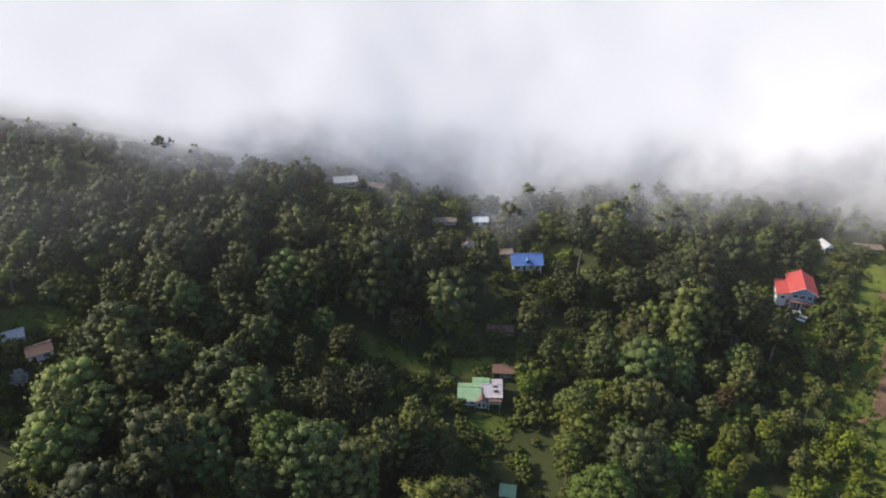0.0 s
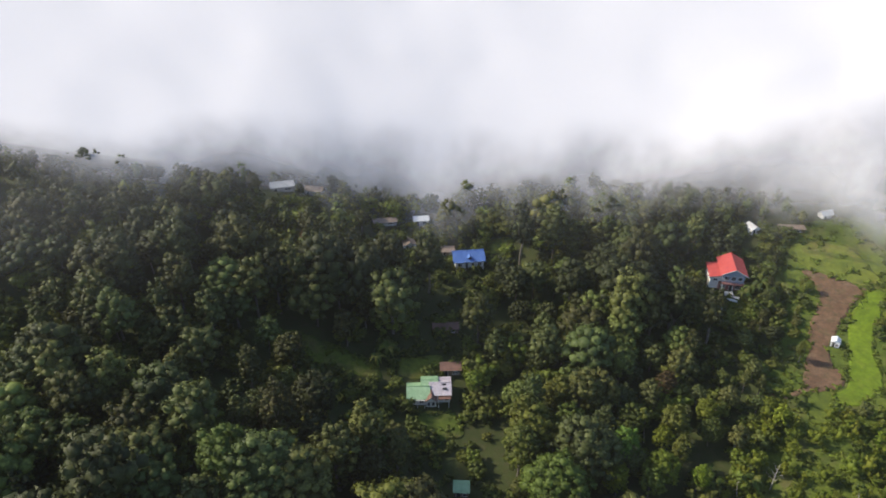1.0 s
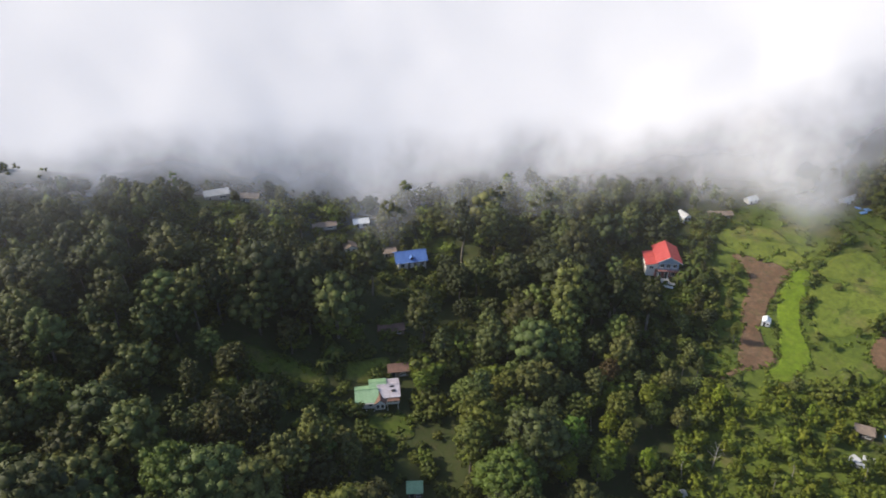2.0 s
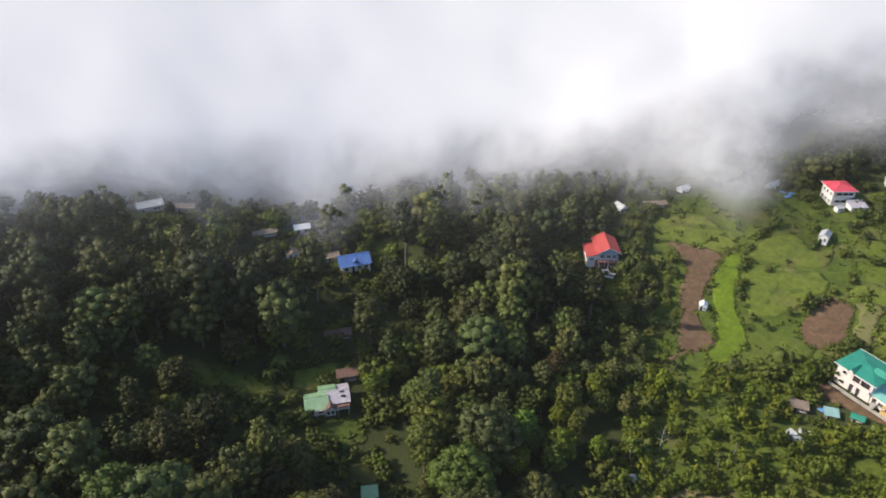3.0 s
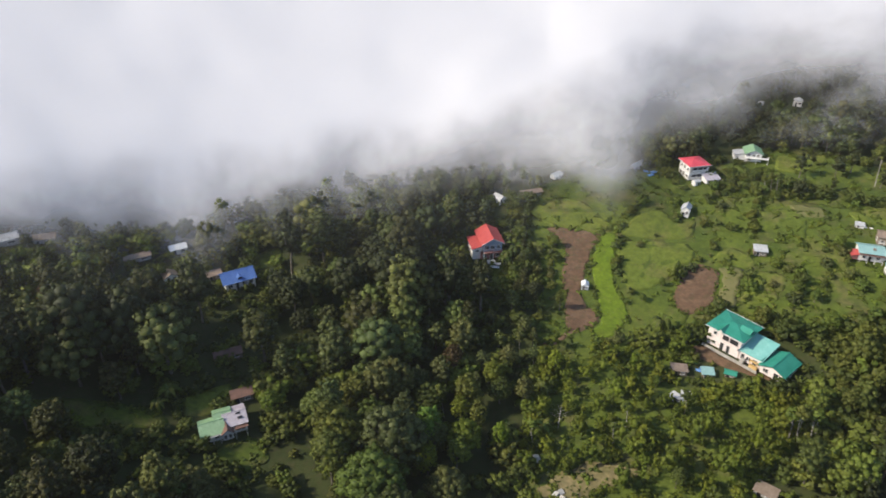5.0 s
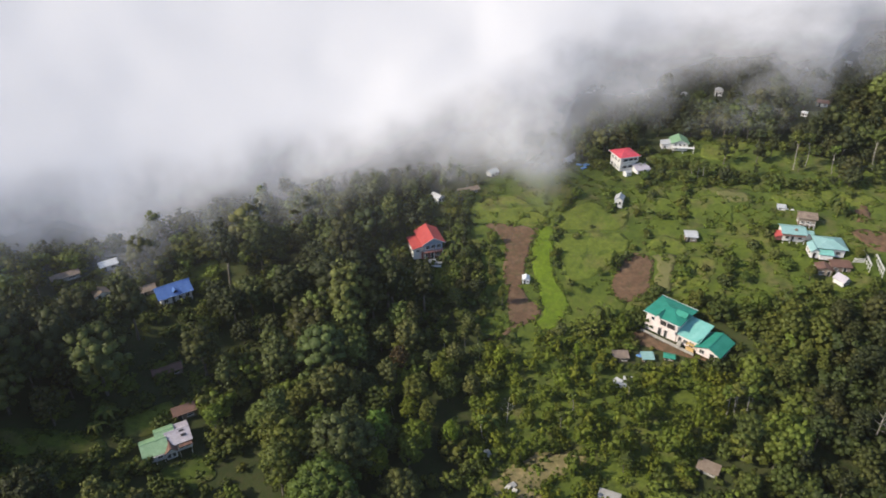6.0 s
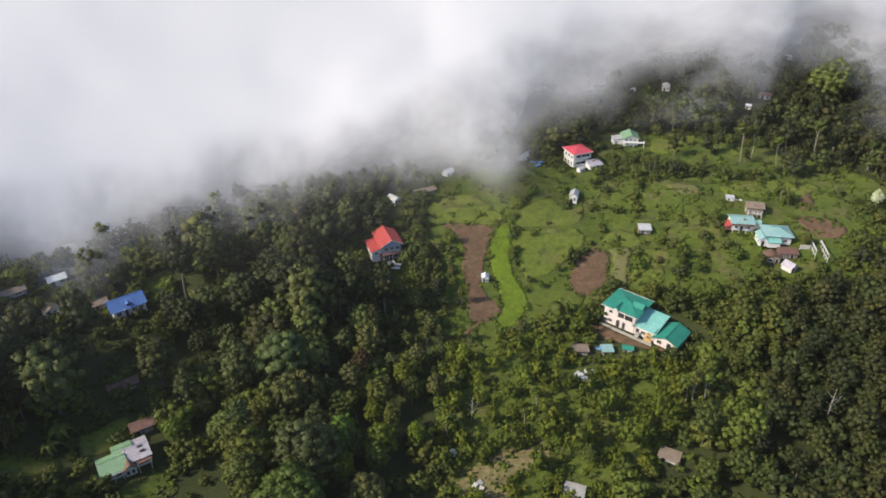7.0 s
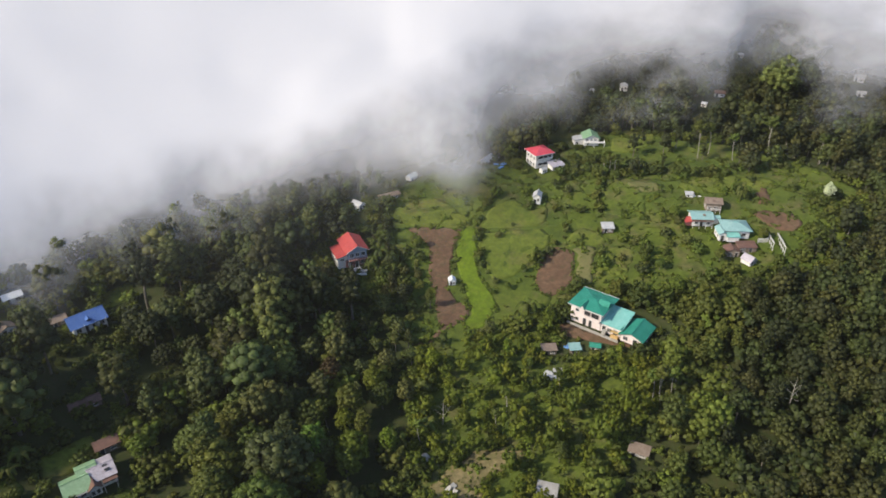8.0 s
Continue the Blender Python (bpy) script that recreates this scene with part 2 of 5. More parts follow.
def inside(x, y, poly):
    c = False
    for (x1, y1), (x2, y2) in zip(poly, poly[1:] + poly[:1]):
        if (y1 > y) != (y2 > y) and x < (x2 - x1) * (y - y1) / (y2 - y1) + x1:
            c = not c
    return c


def smooth_outline(outline, rough):
    """The outline as a rounded, slightly wandering closed curve."""
    pts, n = [], len(outline)
    for i in range(n):
        p0, p1, p2, p3 = (Vector(outline[(i + k) % n]) for k in (-1, 0, 1, 2))
        m = max(2, int((p2 - p1).length / 0.5))
        for q in range(m):
            t = q / m
            c = 0.5 * (2 * p1 + (p2 - p0) * t + (2 * p0 - 5 * p1 + 4 * p2 - p3) * t * t + (3 * p1 - p0 - 3 * p2 + p3) * t ** 3)
            c = c * 0.6 + p1.lerp(p2, t) * 0.4
            pts.append((c.x + rough * noise.noise((c.x * 0.35, c.y * 0.35, 1.5)), c.y + rough * noise.noise((c.x * 0.35, c.y * 0.35, 7.5))))
    return pts


def plot(name, label, outline, material, lift=0.12, step=1.0, rough=1.0):
    """A patch of field laid over the ground, with a wandering rim and a raised edge."""
    rim_line = smooth_outline(outline, rough)
    arr = np.array(rim_line)
    bm, made = bmesh.new(), {}
    (x0, y0), (x1, y1) = arr.min(0) - 1, arr.max(0) + 1

    def vert(i, j):
        if (i, j) not in made:
            made[i, j] = bm.verts.new((x0 + i * step, y0 + j * step, 0))
        return made[i, j]

    for i in range(int((x1 - x0) / step) + 1):
        for j in range(int((y1 - y0) / step) + 1):
            if inside(x0 + (i + 0.5) * step, y0 + (j + 0.5) * step, rim_line):
                bm.faces.new((vert(i, j), vert(i + 1, j), vert(i + 1, j + 1), vert(i, j + 1)))
    rim = [e for e in bm.edges if e.is_boundary]
    for v in {v for e in rim for v in e.verts}:
        k = int(np.argmin(((arr - np.array(v.co[:2])) ** 2).sum(1)))
        v.co.x, v.co.y = rim_line[k]
    for v in bm.verts:
        v.co = site(v.co.x, v.co.y, ground(v.co.x, v.co.y) + lift + 0.05 * noise.noise((v.co.x * 0.8, v.co.y * 0.8, 0)))
    for v in bmesh.ops.extrude_edge_only(bm, edges=rim)["geom"]:
        if isinstance(v, bmesh.types.BMVert):
            v.co.z -= lift + 0.3
    me = bpy.data.meshes.new(name)
    bm.to_mesh(me)
    bm.free()
    me.materials.append(material)
    me.shade_smooth()
    return tagged(new(name, me), label, "field", kind="structure")


FIELD = [(53.5, 196.7), (70.2, 205.7), (89.8, 202.8), (97.2, 187.1), (113, 186), (128, 182), (142, 174), (160, 168), (176, 158), (178, 146), (168, 134), (152.1, 123.7), (132, 118.7), (117.1, 122.7), (103.1, 118), (80.3, 129.2), (69.3, 120.3), (55.5, 116.1), (41.8, 112.6), (38.4, 122.4), (44.1, 151.3), (47.6, 176.7)]
SLOPE = [(36.8, 131.0), (46.0, 134.0), (44.6, 117.7), (38.4, 117.3), (34.8, 125.3)]
BELOW = [(25.1, 154.9), (30.6, 158.2), (38.7, 153.4), (36.3, 144.8), (28.9, 143.5)]
GLADE = [(-147.8, 91.8), (-130.0, 99.1), (-124.9, 93.9), (-133.0, 86.5), (-140.4, 83.6)]
STRIP = [(-75.2, 115.3), (-62.6, 115.6), (-43.5, 109.6), (-41.9, 104.7), (-53.9, 106.5), (-67.7, 108.5)]
PLOT_A = [(-39.2, 112.1), (-31, 114.8), (-28.6, 111.4), (-33.8, 106.7), (-38.4, 107.6)]
PLOT_B = [(-30.3, 97.2), (-23.7, 99.0), (-20.6, 94.5), (-24.0, 91.0), (-28.7, 92.6)]
PLOT_C = [(-32, 166.9), (-24.9, 170), (-23.5, 163.3), (-30.7, 160.3)]
PALE = [(39.4, 104.7), (51.6, 107.3), (47.4, 100.8), (39.4, 98)]
BARE = [(26.6, 78.9), (26.9, 81.3), (31.1, 83.9), (36.5, 86.1), (42.1, 85.7), (46.7, 83.1), (45.2, 81.1), (41.0, 80.8), (36.5, 79.4), (34.5, 76.0)]
YARD = [(73.2, 116.4), (78.6, 109.2), (83.2, 105.0), (82.6, 103), (76.6, 106.6), (72.0, 109.8), (70.4, 113.6)]
SCRUB_A = [(25.4, 88), (30, 102), (37, 118), (56, 117), (74, 119), (70, 113), (64, 108), (70, 103), (82, 101), (88, 95), (80, 86), (68, 78), (56, 70), (44, 66), (34, 68), (24, 74)]
SCRUB_B = [(80, 204), (104, 209), (126, 209), (150, 216), (163, 207), (186, 184), (198, 160), (196, 140), (180, 124), (150, 112), (118, 106), (100, 108), (96, 118), (60, 125), (44, 140), (46, 190)]
plot("rough_grass", "rough weedy grass between bushes on the lower slope", SCRUB_A, MEADOW, 0.05, 1.5)
plot("rough_grass", "rough weedy grass round the terraces", SCRUB_B, MEADOW, 0.03, 2.0)
SOIL_A = [(51.7, 171.9), (55.7, 172.0), (66.3, 167.0), (62.5, 160.2), (58.6, 153.4), (55.4, 146.9), (52.7, 140.7), (52.6, 134.0), (54.4, 131.6), (53.0, 127.6), (50.8, 125.4), (46.9, 123.7), (44.5, 122.2), (41.4, 119.9), (38.2, 118.4), (35.6, 118.6), (37.4, 120.2), (42.1, 121.9), (44.7, 124.4), (46.0, 131.2), (48.0, 138.2), (48.9, 143.3), (50.6, 150.0), (53.7, 158.3), (54.2, 164.7)]
CROP_A = [(67.0, 167.4), (70.8, 166.2), (67.4, 156.9), (63.7, 148.6), (61.9, 140.4), (62.1, 134.8), (61.1, 129.8), (58.6, 125.7), (54.9, 122.1), (51.9, 120.8), (50.1, 121.9), (50.2, 123.7), (52.9, 126.4), (54.5, 129.5), (55.6, 134.3), (56.5, 139.4), (57.5, 144.7), (58.8, 150.3), (60.0, 154.5), (63.3, 160.0)]
LAWN_UP = [(72.3, 166.4), (82.2, 178.8), (90.0, 179.1), (90.9, 172.7), (96.7, 170.7), (93.3, 164.8), (89.3, 161.7), (81.6, 162.9), (75.0, 164.4)]
LAWN_MID = [(70.5, 162.0), (79.2, 161.5), (88.2, 159.5), (89.4, 154.6), (86.8, 150.4), (83.5, 148.2), (78.6, 143.6), (71.2, 140.1), (65.8, 139.0), (65.1, 142.2), (67.4, 153.6)]
SOIL_B = [(85.4, 148.5), (91.1, 146.0), (90.5, 142.7), (86.0, 135.1), (82.7, 130.6), (76.2, 127.4), (73.9, 130.8), (75.3, 135.8), (79.4, 141.8)]
plot("pasture", "sunlit short green grass of the open terraces", FIELD, MEADOW, 0.08, 1.5)
plot("soil_plot", "long strip of tilled reddish brown soil", SOIL_A, SOIL, 0.12, 0.6, 0.5)
plot("crop_strip", "curving strip of bright yellow-green young crop", CROP_A, CROP, 0.17, 0.6, 0.4)
plot("soil_plot", "square plot of tilled brown soil among grass terraces", SOIL_B, SOIL, 0.13, 0.6, 0.5)
plot("dry_plot", "fallow plot of dry yellowish grass beside tilled soil", [(92.4, 145.8), (98.1, 144.3), (92.4, 135.9), (87.5, 128.9), (82.7, 128.9), (83.6, 130.2), (86.8, 134.8), (91.4, 142.4)], STRAW, 0.24)
plot("soil_plot", "small patch of brown soil by the farm compound", [(152.4, 143.7), (158.8, 143.9), (163.9, 140.2), (161.8, 134.0), (156.0, 131.7), (151.3, 135.4)], SOIL, 0.22)
plot("dry_plot", "dry brownish grass patch on the upper terrace", [(128.9, 175.5), (133.3, 175.8), (138.0, 171.5), (134.2, 167.5), (127.7, 168.9)], STRAW, 0.2)
plot("earth_bank", "pale sandy bare earth bank among bushes", BARE, EARTH, 0.2, 0.7)
plot("grass_plot", "pale grassy clearing among bushes", PALE, MEADOW, 0.12)
plot("grass_plot", "bright green kitchen garden behind the small house", PLOT_A, LAWN, 0.15, 0.8)
plot("grass_plot", "green garden terrace in front of the small house", PLOT_B, MEADOW, 0.12, 0.8)
plot("grass_plot", "mown green clearing behind the blue-roofed house", PLOT_C, LAWN, 0.12)
plot("grass_plot", "grassy terrace of fine short turf", LAWN_UP, LAWN, 0.2)
plot("grass_plot", "terrace of taller darker grass", [(118, 172.6), (130.9, 172.3), (121.3, 154.9), (109.2, 157.5)], MEADOW, 0.2)
plot("grass_plot", "terrace of yellowing short grass", LAWN_MID, LAWN, 0.22)
plot("grass_plot", "short-grass terrace edged with bushes", [(98.8, 142.4), (107.3, 140.2), (100.1, 130.4), (93.0, 128.5), (90.9, 130.6)], LAWN, 0.2)
plot("grass_plot", "upper terrace of bright grass", [(144.9, 169.1), (160.5, 172.1), (171.2, 165.7), (176.1, 160.8), (165.0, 155.8), (151.4, 160.4), (142.9, 163.3)], LAWN, 0.2)
plot("grass_plot", "rough grass clearing in the wood behind the cottage", GLADE, MEADOW, 0.12, 1.5)
plot("grass_plot", "narrow grassy strip between trees", STRIP, MEADOW, 0.12, 1.0)
plot("grass_plot", "steep weedy grass below the red-roofed house", BELOW, MEADOW, 0.1, 1.0)
plot("grass_plot", "rough grass slope at the foot of the tilled strip", SLOPE, MEADOW, 0.1, 1.0)
plot("grass_plot", "grassy terrace at the edge of the mist", [(48.3, 184.3), (65.9, 188.5), (71.1, 173.5), (70.6, 167.7), (66.6, 167.9), (53.5, 173.4)], LAWN, 0.14)
plot("grass_plot", "small bright green terrace between hedges", [(93.2, 151.6), (100.0, 155.6), (103.3, 150.9), (101.5, 145.4), (92.0, 147.6)], LAWN, 0.2)
plot("grass_plot", "grassy clearing beside the green-roofed house", [(144.8, 210.0), (161.7, 211.4), (158.1, 202.5), (146.7, 198.0), (139.6, 201.5)], LAWN, 0.2)
plot("soil_plot", "worn brownish patch at the foot of the wood", [(166.1, 158.5), (170.5, 158.3), (164.1, 149.9), (159.2, 149.2)], SOIL, 0.2)
plot("grass_plot", "pale green clearing high on the misty hill", [(268, 238), (284, 250), (300, 240), (292, 226), (278, 226)], LAWN, 0.3, 2.0)
plot("yard", "trodden bare earth yard beside the two-storey house", YARD, SOIL, 0.2, 0.7)

# ---------------------------------------------------------------- cloud bank
def cloud_mat():
    m = bpy.data.materials.new("mist")
    m.use_nodes = True
    n, l = m.node_tree.nodes, m.node_tree.links
    n.remove(n["Principled BSDF"])
    dif, tra, clear = n.new("ShaderNodeBsdfDiffuse"), n.new("ShaderNodeBsdfTranslucent"), n.new("ShaderNodeBsdfTransparent")
    for s in (dif, tra):
        s.inputs["Color"].default_value = (0.775, 0.775, 0.795, 1)
    body = n.new("ShaderNodeMixShader")
    body.inputs[0].default_value = 0.3
    l.new(dif.outputs[0], body.inputs[1])
    l.new(tra.outputs[0], body.inputs[2])
    thick, puff, wisps = n.new("ShaderNodeAttribute"), n.new("ShaderNodeAttribute"), n.new("ShaderNodeTexNoise")
    thick.attribute_name, puff.attribute_name = "tint", "puff"
    wisps.inputs["Scale"].default_value, wisps.inputs["Detail"].default_value, wisps.inputs["Roughness"].default_value = 0.034, 5.0, 0.52
    l.new(puff.outputs["Vector"], wisps.inputs["Vector"])
    add = n.new("ShaderNodeMath")
    add.operation = "MULTIPLY_ADD"
    l.new(wisps.outputs["Fac"], add.inputs[0])
    add.inputs[1].default_value = 1.9
    l.new(thick.outputs["Fac"], add.inputs[2])
    rng = n.new("ShaderNodeMapRange")
    rng.interpolation_type = "SMOOTHSTEP"
    rng.inputs["From Min"].default_value, rng.inputs["From Max"].default_value = 0.75, 2.8
    l.new(add.outputs[0], rng.inputs["Value"])
    mx = n.new("ShaderNodeMixShader")
    l.new(rng.outputs[0], mx.inputs[0])
    l.new(clear.outputs[0], mx.inputs[1])
    l.new(body.outputs[0], mx.inputs[2])
    l.new(mx.outputs[0], n["Material Output"].inputs[0])
    return m


MIST = cloud_mat()


def cloud_layer(k, z):
    """One level of the cloud bank: a billowing blanket that thickens inwards from its ragged front."""
    azs = np.arange(-80, 80.1, 1.0)
    outs = np.concatenate([np.arange(-36, 150, 6.0), np.arange(150, 900, 40.0)])
    verts, thick, puff = [], [], []
    for a in azs:
        edge = front(a)
        mean_edge = sum(front(a + b) for b in range(-24, 25, 6)) / 9
        w = min(1.0, max(0.0, (a + 27) / 28))
        w = w * w * (3 - 2 * w)
        zz = z - 12.0 * w
        for o in outs:
            d = (edge + o) * (1 - zz / EYE)
            x, y = -d * math.sin(radians(a)), d * math.cos(radians(a))
            deep = 120 * math.log(1 + max(0.0, edge - mean_edge + o + 110) / 150) / 1.25
            p = (a * 4.2, deep, k * 7.0)
            swell = noise.fractal((p[0] / 60, p[1] / 60, k * 0.3), 1.0, 2.0, 3) * (1.2 + 3.0 * min(1.0, max(0.0, o) / 150))
            verts.append(site(x, y, zz + max(0.0, ground(x, y)) + swell + 9.0 * min(1.0, max(0.0, o - 30) / 250)))
            tongue = 16.0 * math.exp(-((a + 21.3) / 2.8) ** 2)
            thick.append(min(2.6, (o + tongue + (38.0 - 15.0 * math.exp(-((a - 24) / 9.0) ** 2)) * w + 6.0 - 8.0 * k) / (46.0 - 4.0 * w + 72.0 * ease((-12 - a) / 16))))
            puff.append(p)
    n, m = len(azs), len(outs)
    i, j = np.meshgrid(np.arange(n - 1), np.arange(m - 1), indexing="ij")
    a = (i * m + j).ravel()
    ob = raw("cloud_layer", np.array(verts), [np.stack([a, a + 1, a + m + 1, a + m], 1)], MIST, smooth=True, tint=thick)
    at = ob.data.attributes.new("puff", "FLOAT_VECTOR", "POINT")
    at.data.foreach_set("vector", np.array(puff, np.float32).ravel())
    return ob


cloud = tagged(new("cloud_bank"), "white low cloud bank drifting over the wooded hillside", "cloud", kind="structure")
for k, z in enumerate((7.5, 13.5, 20.0)):
    cloud_layer(k, z).parent = cloud


def veil_of(v):
    """Opacity of the painted haze: grows towards the cloud bank, less on the right."""
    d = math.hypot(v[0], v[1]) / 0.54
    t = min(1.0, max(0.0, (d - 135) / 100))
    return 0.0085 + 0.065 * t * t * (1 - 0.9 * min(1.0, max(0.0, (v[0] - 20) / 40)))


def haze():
    """Level pale sheet between fields and drone; its opacity paints haze and lifts darks."""
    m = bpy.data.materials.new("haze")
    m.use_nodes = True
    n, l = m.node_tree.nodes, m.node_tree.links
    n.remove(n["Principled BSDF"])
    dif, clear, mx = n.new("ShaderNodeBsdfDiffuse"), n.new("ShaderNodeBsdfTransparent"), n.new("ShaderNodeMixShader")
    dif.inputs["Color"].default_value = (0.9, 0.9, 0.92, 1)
    veil, r = n.new("ShaderNodeAttribute"), n.new("ShaderNodeMath")
    veil.attribute_name, r.operation = "tint", "MULTIPLY"
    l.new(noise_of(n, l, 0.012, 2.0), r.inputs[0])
    l.new(veil.outputs["Fac"], r.inputs[1])
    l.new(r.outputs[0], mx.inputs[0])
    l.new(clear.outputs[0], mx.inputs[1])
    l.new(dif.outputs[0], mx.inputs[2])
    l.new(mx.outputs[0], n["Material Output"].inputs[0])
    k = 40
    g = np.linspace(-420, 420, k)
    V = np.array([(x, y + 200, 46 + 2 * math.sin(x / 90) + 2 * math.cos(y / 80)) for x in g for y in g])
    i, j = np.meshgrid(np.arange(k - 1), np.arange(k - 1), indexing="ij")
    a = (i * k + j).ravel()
    return tagged(raw("haze", V, [np.stack([a, a + k, a + k + 1, a + 1], 1)], m, smooth=True, tint=[veil_of(v) for v in V]), "see-through pale sheet that paints haze over the valley", "haze", kind="structure")


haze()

# ---------------------------------------------------------------- plants
ICO_V, ICO_F = None, None
_b = bmesh.new()
bmesh.ops.create_icosphere(_b, subdivisions=1, radius=1.0)
ICO_V = np.array([v.co[:] for v in _b.verts])
ICO_F = np.array([[v.index for v in f.verts] for f in _b.faces])
_b.free()
rng = np.random.default_rng(7)


def unit(a):
    return a / np.maximum(np.linalg.norm(a, axis=-1, keepdims=True), 1e-6)


def leaf_cards(centres, normals, size):
    """A tilted three-cornered leaf clump at every centre, turned to its normal."""
    n = len(centres)
    side = unit(np.cross(normals, rng.normal(size=(n, 3))))
    up = np.cross(normals, side)
    w = (size * rng.uniform(0.55, 1.25, n))[:, None]
    lift = normals * w * rng.uniform(-0.1, 0.35, (n, 1))
    skew = rng.uniform(-0.35, 0.35, (n, 1))
    v = np.stack([centres - side * w * 0.6 - up * w * 0.4, centres + side * w * 0.6 - up * w * 0.4 + lift, centres + side * w * skew + up * w * 0.7], 1)
    return v.reshape(-1, 3), np.arange(3 * n).reshape(-1, 3)


def crown(radius, height, base, lobes, leaves, size, heads=1, puff=0.42):
    """An uneven crown of several heads; each is a dark inner body set all over with small puffs of leaf clumps."""
    V, N, T, Q, off = [], [], [], [], 0
    mid = np.array([0, 0, base + height * 0.35])
    bodies = [(np.array([0, 0, base + height * 0.5]), np.array([radius * (1.0 if heads == 1 else 0.74)] * 2 + [height * 0.5]))]
    for i in range(1, heads):
        a, k = i * 2.4 + rng.uniform(-0.6, 0.6), rng.uniform(0.42, 0.62)
        tall = height * rng.uniform(0.28, 0.4)
        bodies.append((np.array([math.cos(a) * radius * (1 - k), math.sin(a) * radius * (1 - k), base + tall + (height - 2.2 * tall) * rng.uniform(0.0, 0.75)]), np.array([radius * k, radius * k, tall])))
    share = np.array([r[0] * r[2] for c, r in bodies])
    for (c, r), n in zip(bodies, np.maximum(3, share / share.sum() * lobes * (1.0 if heads == 1 else 1.35))):
        inner = c + ICO_V * r * 0.58 * rng.uniform(0.85, 1.1, (len(ICO_V), 1))
        V.append(inner)
        N.append(unit(ICO_V))
        T.append(ICO_F + off)
        off += len(inner)
        spin = rng.uniform(0, 6.28)
        for i in range(int(n)):
            u = 1 - 1.62 * (i + 0.5) / int(n)
            s = math.sqrt(max(0.0, 1 - u * u))
            d0 = np.array([s * math.cos(i * 2.4 + spin), s * math.sin(i * 2.4 + spin), u])
            at = c + d0 * r * rng.uniform(0.68, 0.98) + rng.normal(size=3) * 0.06 * radius
            if heads > 1 and any(np.linalg.norm((at - c2) / r2) < 0.72 for c2, r2 in bodies):
                continue
            q = radius * puff * rng.uniform(0.7, 1.3)
            core = ICO_V * q * 0.74 * rng.uniform(0.82, 1.15, (len(ICO_V), 1)) * (1, 1, 0.86) + at
            V.append(core)
            N.append(unit(ICO_V + 0.55 * unit(core - mid)))
            T.append(ICO_F + off)
            off += len(core)
            d = unit(rng.normal(size=(leaves, 3)) + np.array([0, 0, 0.45]) + 0.6 * d0)
            p = at + d * (1, 1, 0.86) * q * rng.uniform(0.74, 1.2, (leaves, 1))
            v, w = leaf_cards(p, unit(d + rng.normal(size=d.shape) * 0.45), size)
            V.append(v)
            N.append(unit(np.repeat(d + rng.normal(size=d.shape) * 0.3, 3, 0) + 0.5 * unit(v - mid)))
            Q.append(w + off)
            off += len(v)
    return np.concatenate(V), np.concatenate(N), np.concatenate(T), np.concatenate(Q)


def trunk_arrays(r, h, top, limbs, spread):
    """A tapered, slightly bent trunk with a few limbs that reach into the crown."""
    V, Q, off = [], [], 0

    def tube(p0, p1, r0, r1, rings=3):
        nonlocal off
        bend = rng.normal(size=3) * 0.04 * np.linalg.norm(np.array(p1) - p0)
        for i in range(rings):
            f = i / (rings - 1)
            c = np.array(p0) * (1 - f) + np.array(p1) * f + bend * math.sin(math.pi * f)
            rr = r0 * (1 - f) + r1 * f
            for k in range(6):
                V.append(c + [rr * math.cos(k * math.pi / 3), rr * math.sin(k * math.pi / 3), 0])
        for i in range(rings - 1):
            for k in range(6):
                a, b = off + i * 6 + k, off + i * 6 + (k + 1) % 6
                Q.append((a, b, b + 6, a + 6))
        off += rings * 6

    tube((0, 0, -0.6), (rng.uniform(-0.3, 0.3), rng.uniform(-0.3, 0.3), h), r, r * 0.6, 4)
    for i in range(limbs):
        a = i * 2.1 + rng.uniform(0, 1)
        z = h * rng.uniform(0.75, 1.0)
        tube((0, 0, z), (spread * math.cos(a), spread * math.sin(a), top * rng.uniform(0.8, 1.0)), r * 0.5, r * 0.12)
    return np.array(V), np.array(Q)


def spot_ok(x, y, pad=0.0):
    return not any(inside(x, y, p) for p in CLEAR) and all(((x - cx) ** 2 + (y - cy) ** 2) > (r + pad) ** 2 for cx, cy, r in KEEP)


CLEAR = [FIELD, PLOT_A, PLOT_B, PLOT_C, PALE, BARE, YARD, GLADE, STRIP]


# ---------------------------------------------------------------- houses
def box(bm, x0, x1, y0, y1, z0, z1):
    v = [bm.verts.new((x, y, z)) for z in (z0, z1) for y in (y0, y1) for x in (x0, x1)]
    for f in ((0, 2, 3, 1), (4, 5, 7, 6), (0, 1, 5, 4), (2, 6, 7, 3), (0, 4, 6, 2), (1, 3, 7, 5)):
        bm.faces.new([v[i] for i in f])
    return bm


def boxes(*dims):
    bm = bmesh.new()
    for d in dims:
        box(bm, *d)
    return bm


